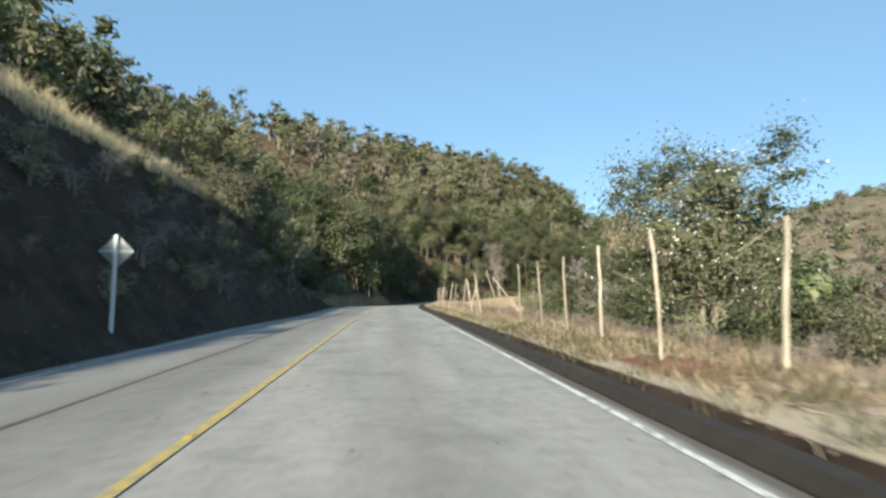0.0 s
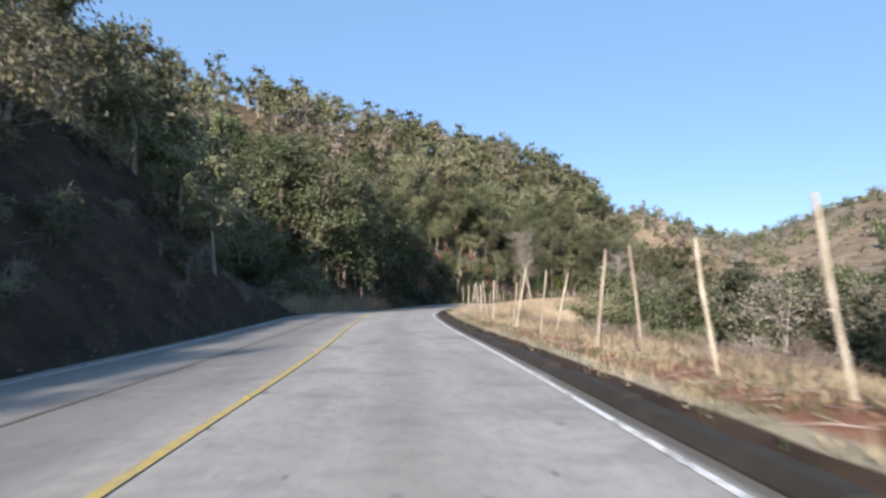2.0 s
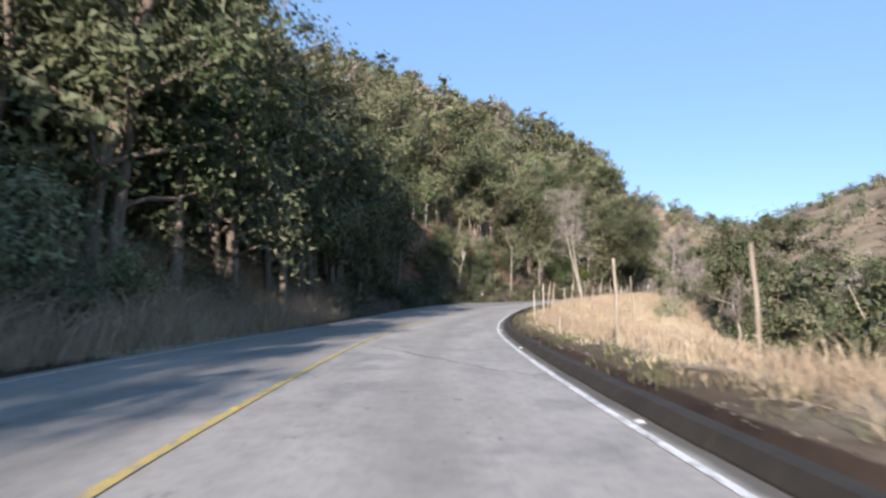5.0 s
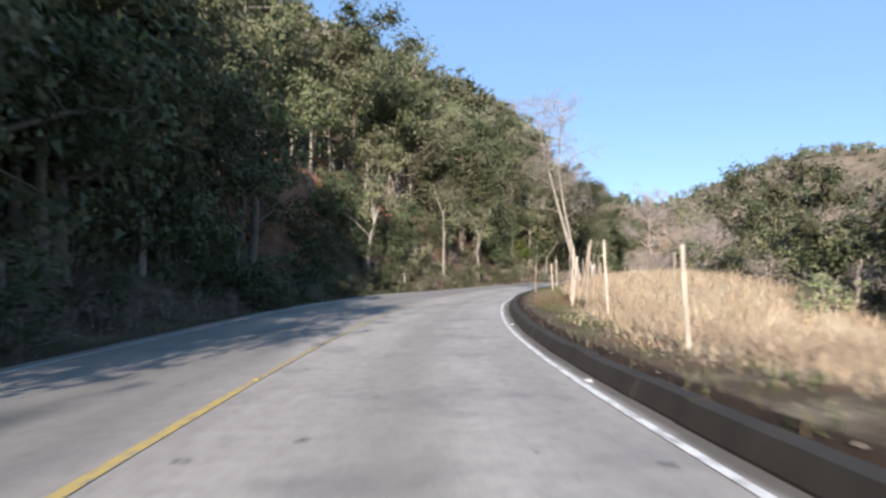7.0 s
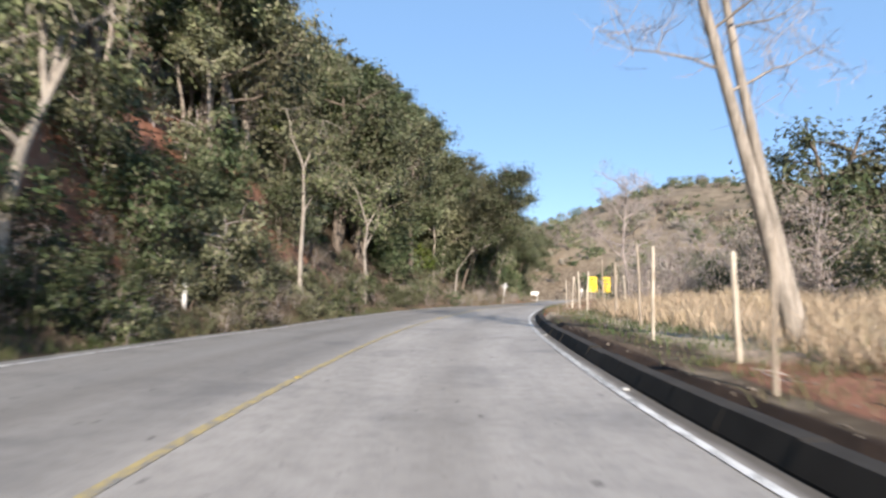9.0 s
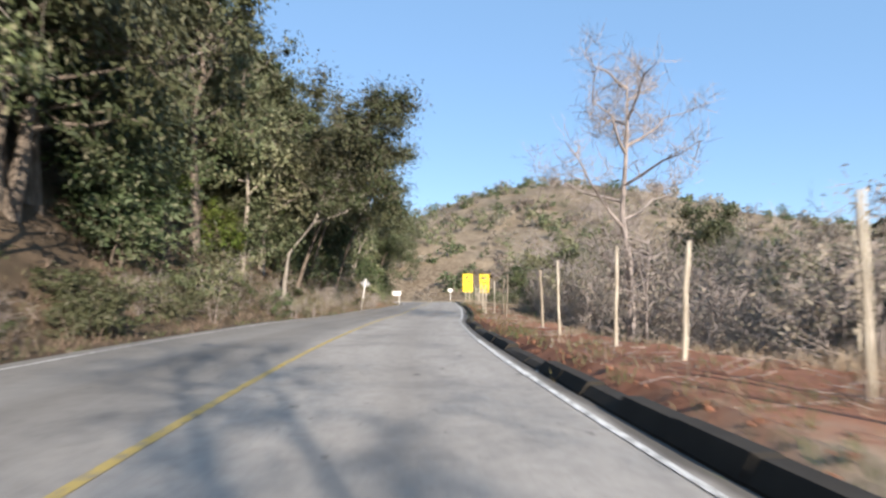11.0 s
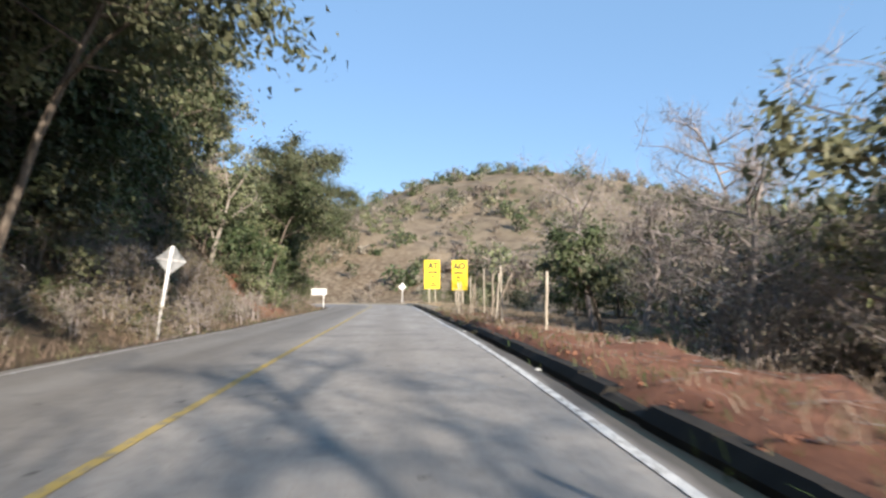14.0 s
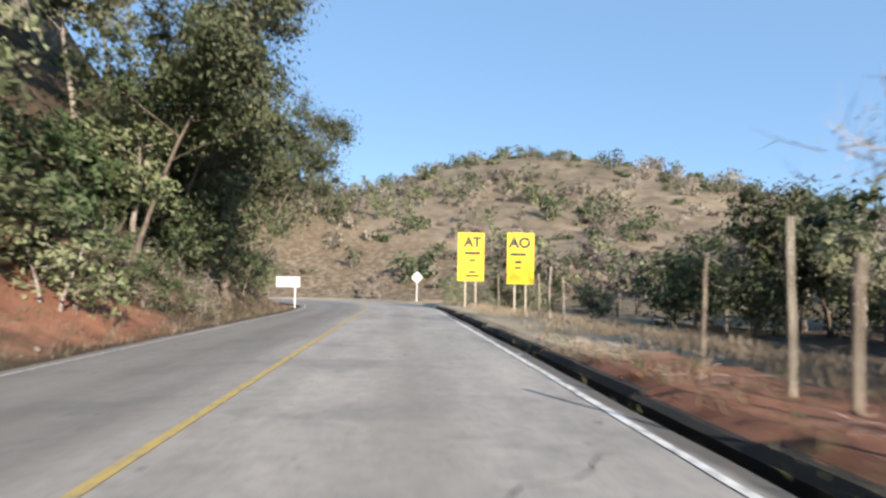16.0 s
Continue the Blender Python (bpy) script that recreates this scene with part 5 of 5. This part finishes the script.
def curve_sign(x, y, turn):
    ob = tagged(new("warning_sign"), "small pale diamond warning sign on a thin post", "road sign")
    h, r = 2.3, 0.46
    bm = bmesh.new()
    bmesh.ops.create_cone(bm, cap_ends=True, segments=4, radius1=r, radius2=r, depth=0.014, matrix=Matrix.Translation((0, 0, h - r)) @ pose(0, 0, 0, 90, 0, 0))
    part("plate", done(bm, "plate", M_SIGNWHITE), ob)
    part("arrow", boxes("arrow", M_BLACK, (-0.04, 0.03, -0.016, -0.008, h - 0.62, h - 0.40), (-0.10, 0.03, -0.016, -0.008, h - 0.40, h - 0.33), (-0.10, -0.04, -0.016, -0.008, h - 0.33, h - 0.18)), ob, "black bent arrow")
    part("pole", boxes("pole", M_SIGNWHITE, (-0.035, 0.035, 0.012, 0.08, -0.4, h - 0.1), bevel=0.008), ob)
    at_ground(ob, x, y, turn)


def white_board(x, y, turn):
    ob = tagged(new("road_board"), "plain white rectangular road board on one post", "road board")
    part("panel", boxes("panel", M_SIGNWHITE, (-0.75, 0.75, -0.012, 0.012, 1.35, 2.0), bevel=0.004), ob)
    part("pole", boxes("pole", M_SIGNWHITE, (0.42, 0.50, 0.014, 0.09, -0.4, 1.9), bevel=0.008), ob)
    at_ground(ob, x, y, turn)


def marker_post(x, y):
    ob = tagged(new("marker_post"), "short white roadside marker post in the grass", "marker post", "marker posts")
    part("shaft", boxes("shaft", M_SIGNWHITE, (-0.055, 0.055, -0.04, 0.04, -0.3, 0.78), bevel=0.012), ob)
    part("reflector", boxes("reflector", M_SIGNBACK, (-0.035, 0.035, -0.046, -0.041, 0.58, 0.70)), ob)
    at_ground(ob, x, y, -20)


diamond_sign(-7.95, 14.35, 6, 2.4, 1.0)
diamond_sign(38.47, 161.8, -38, 2.87 - float(land(np.array([38.47]), np.array([161.8]))[0]), 8.0)
notice_board(69.9, 180.8, -44, "\u00c3O", 1.36, 2.6, 1.45, True)
notice_board(69.5, 183.9, -42, "AT", 1.42, 2.6, 1.4, False)
curve_sign(76.6, 196.5, -40)
white_board(65.4, 196.2, -40)
for x, y in ((-8.4, 87.2), (2.8, 115.6)):
    marker_post(x, y)


# ---- road studs ----
def road_stud(s, c, tint, label):
    x, y, z = road_at(s, c)
    h = road_at(s + 0.5, c)
    bm = bmesh.new()
    lo, hi = 0.045, 0.026
    v = [bm.verts.new((sx * w, sy * w, zz)) for zz, w in ((0.0, lo), (0.018, hi)) for sx, sy in ((-1, -1), (1, -1), (1, 1), (-1, 1))]
    bm.faces.new(v[4:])
    for i in range(4):
        k = (i + 1) % 4
        bm.faces.new((v[i], v[k], v[k + 4], v[i + 4]))
    ob = new("road_stud", done(bm, "road_stud", tint))
    ob.matrix_world = pose(float(x), float(y), float(z) + 0.02 - 0.006 * abs(c), 0, 0, math.degrees(math.atan2(float(h[1] - y), float(h[0] - x))))
    tagged(ob, label, "road stud", "road studs")


for k in range(24):
    road_stud(4.6 + 8.0 * k, float(centre_shift(4.6 + 8.0 * k)), M_STUD, "small yellow road stud on the centre line")
for k in range(17):
    road_stud(60.0 + 8.0 * k, 3.62, M_STUDW, "small white road stud beside the edge line")

# ---- single trees ----
blossom = tree_kind("blossom_tree", 71, 9.0, 4.8, 36000, 0.165, 1.15, M_GREEN, M_BARK, "broad green tree with white blossom beyond the fence", petals=2600, fork=0.2, limbs=14, stems=2, thick=0.16, twig=120)
blossom.matrix_world = pose(12.2, 27.6, float(land(np.array([12.2]), np.array([27.6]))[0]) - 0.1, 0, 0, 40) @ Matrix.Diagonal((1.05, 1.05, 1.12, 1))


def leaning_tree(x, y):
    """Two thin stems from one foot, leaning over the fence, with a haze of bare twigs."""
    rng = np.random.RandomState(72)
    ob = tagged(new("bare_tree"), "tall leafless twin-stemmed tree leaning over the fence", "tree")
    g, tips = Geo(), []
    z = np.array([-0.3, 2, 4, 6, 8, 9.8])
    for k, (lean, first) in enumerate((((0, -0.42, -0.85, -1.4, -1.8, -2.0), 3.4), ((0.12, -0.33, -0.72, -0.85, -0.75, -0.6), 4.4))):
        u = np.array(lean)
        stem = np.stack([u * 0.9 + rng.normal(0, 0.04, 6), -u * 0.44 + rng.normal(0, 0.04, 6), z], -1)
        tube(g, stem, np.array([0.13, 0.095, 0.075, 0.052, 0.03, 0.012]) * (1 - 0.15 * k), 8)
        for j in range(15):
            h = first + (9.7 - first) * (j + rng.uniform(0, 0.8)) / 15
            p = np.array([np.interp(h, z, stem[:, i]) for i in range(3)])
            a, n = j * 2.4 + rng.uniform(-0.5, 0.5), rng.uniform(0.9, 2.0)
            w = np.linspace(0, 1, 5)[:, None]
            limb = p + np.array([np.cos(a) * n, np.sin(a) * n, 0.45 * n]) * w + rng.normal(0, 0.09, (5, 3)) * w
            tube(g, limb, 0.026 * (1 - 0.8 * w[:, 0]), 4)
            tips += [limb[2], limb[3], limb[4]]
            for m in range(4):
                e = limb[1 + m] + unit(rng.normal(size=3) + (0, 0, 0.5)) * rng.uniform(0.4, 0.9)
                tube(g, np.stack([limb[1 + m], (limb[1 + m] + e) / 2 + rng.normal(0, 0.05, 3), e]), [0.011, 0.008, 0.004], 3)
                tips += [e, (limb[1 + m] + e) / 2]
    part("trunk", g.mesh("trunk", M_PALE, True), ob)
    g = Geo()
    twigs(g, rng, np.array(tips), 2600, 0.55, 0.006)
    part("crown", g.mesh("crown", M_TWIG), ob, "bare crown of fine dry twigs")
    ob.matrix_world = pose(x, y, float(land(np.array([x]), np.array([y]))[0]))


leaning_tree(10.3, 105.1)


def pale_tree(x, y, line, forks, thick, leaf_n, seed, leaf_mat=M_OLIVE):
    """A crooked pale-barked tree with a forked trunk and a thin feathery crown."""
    rng = np.random.RandomState(seed)
    ob = tagged(new("tree"), "crooked pale-barked tree with a thin crown on the slope", "tree")
    g, tips = Geo(), []
    pts = np.array(line, float)
    tube(g, pts, thick * np.linspace(1.25, 0.6, len(pts)), 8)
    for k, (i, dx, dy, dz) in enumerate(forks):
        w = np.linspace(0, 1, 5)[:, None]
        limb = pts[i] + np.array([dx, dy, dz]) * w + rng.normal(0, 0.10, (5, 3)) * w
        tube(g, limb, thick * (0.62 - 0.4 * w[:, 0]), 6)
        for m in range(7):
            j = rng.randint(2, 5)
            e = limb[j] + unit(rng.normal(size=3) + (0, 0, 0.5)) * rng.uniform(0.6, 1.5)
            mid = (limb[j] + e) / 2 + rng.normal(0, 0.1, 3)
            tube(g, np.stack([limb[j], mid, e]), thick * np.array([0.24, 0.16, 0.06]), 4)
            tips += [mid, e]
    tips = np.array(tips)
    twigs(g, rng, tips, 160, 0.7, 0.008)
    part("trunk", g.mesh("trunk", M_PALE, True), ob, "pale grey forked trunk")
    g = Geo()
    at, out = crown_places(rng, tips, leaf_n, 0.8)
    leaves(g, rng, at, 0.17, out=out)
    part("crown", g.mesh("crown", leaf_mat), ob)
    ob.matrix_world = pose(x, y, float(land(np.array([x]), np.array([y]))[0]) - 0.15)


pale_tree(0.0, 111.0, [(0, 0, -0.2), (0.05, 0.1, 1.2), (0.25, 0.2, 2.4), (0.5, 0.4, 3.3)], [(3, 1.0, 0.3, 2.6), (3, -0.3, 0.2, 2.4), (2, -1.8, 0.4, 1.9), (3, 0.2, 1.2, 3.0)], 0.11, 1500, 81)
pale_tree(7.0, 122.9, [(0, 0, -0.2), (0, 0.05, 1.6), (0.1, 0.1, 3.4), (0.1, 0.2, 5.2)], [(3, 0.8, 0.3, 2.2), (3, -0.7, 0.3, 2.4), (2, 0.9, -0.4, 1.9)], 0.085, 1500, 82)
pale_tree(12.0, 131.0, [(0, 0, -0.2), (0.1, 0, 1.4), (0.0, 0.1, 3.0), (0.2, 0.1, 4.4)], [(3, 1.2, -0.3, 2.4), (3, -0.8, 0.3, 2.4), (2, 1.1, 0.5, 2.0)], 0.09, 1500, 83)
pale_tree(25.3, 147.4, [(0, 0, -0.2), (0.1, 0.1, 1.5), (0.3, 0.1, 3.0), (1.3, -0.6, 4.6)], [(3, 2.6, -1.6, 1.0), (3, 0.9, -0.3, 2.6), (3, 1.6, 0.4, 2.2)], 0.095, 2600, 84, M_GREEN)
pale_tree(46.1, 176.7, [(0, 0, -0.2), (0.2, -0.1, 1.0), (0.5, -0.3, 2.2), (0.8, -0.5, 3.6)], [(3, 1.4, -0.6, 2.4), (1, -0.6, 0.6, 3.8), (2, 1.6, -1.0, 1.6), (3, -0.3, 0.4, 2.6)], 0.12, 2200, 85)
bare = tree_kind("bare_tree", 73, 14.5, 4.6, 0, 0, 0, None, M_TWIG, "leafless grey tree with a round twiggy crown", twig=1900, fork=0.45, limbs=11, thick=0.16)
bare.matrix_world = pose(65.6, 155.4, float(land(np.array([65.6]), np.array([155.4]))[0]) - 0.1)
twiggy = tree_kind("bare_tree", 74, 11.0, 3.6, 0, 0, 0, None, M_TWIG, "leafless tree with a wide haze of fine twigs beside the fence", twig=1700, fork=0.42, limbs=11, thick=0.14)
twiggy.matrix_world = pose(29.9, 130.5, float(land(np.array([29.9]), np.array([130.5]))[0]) - 0.1, 0, 0, 130)
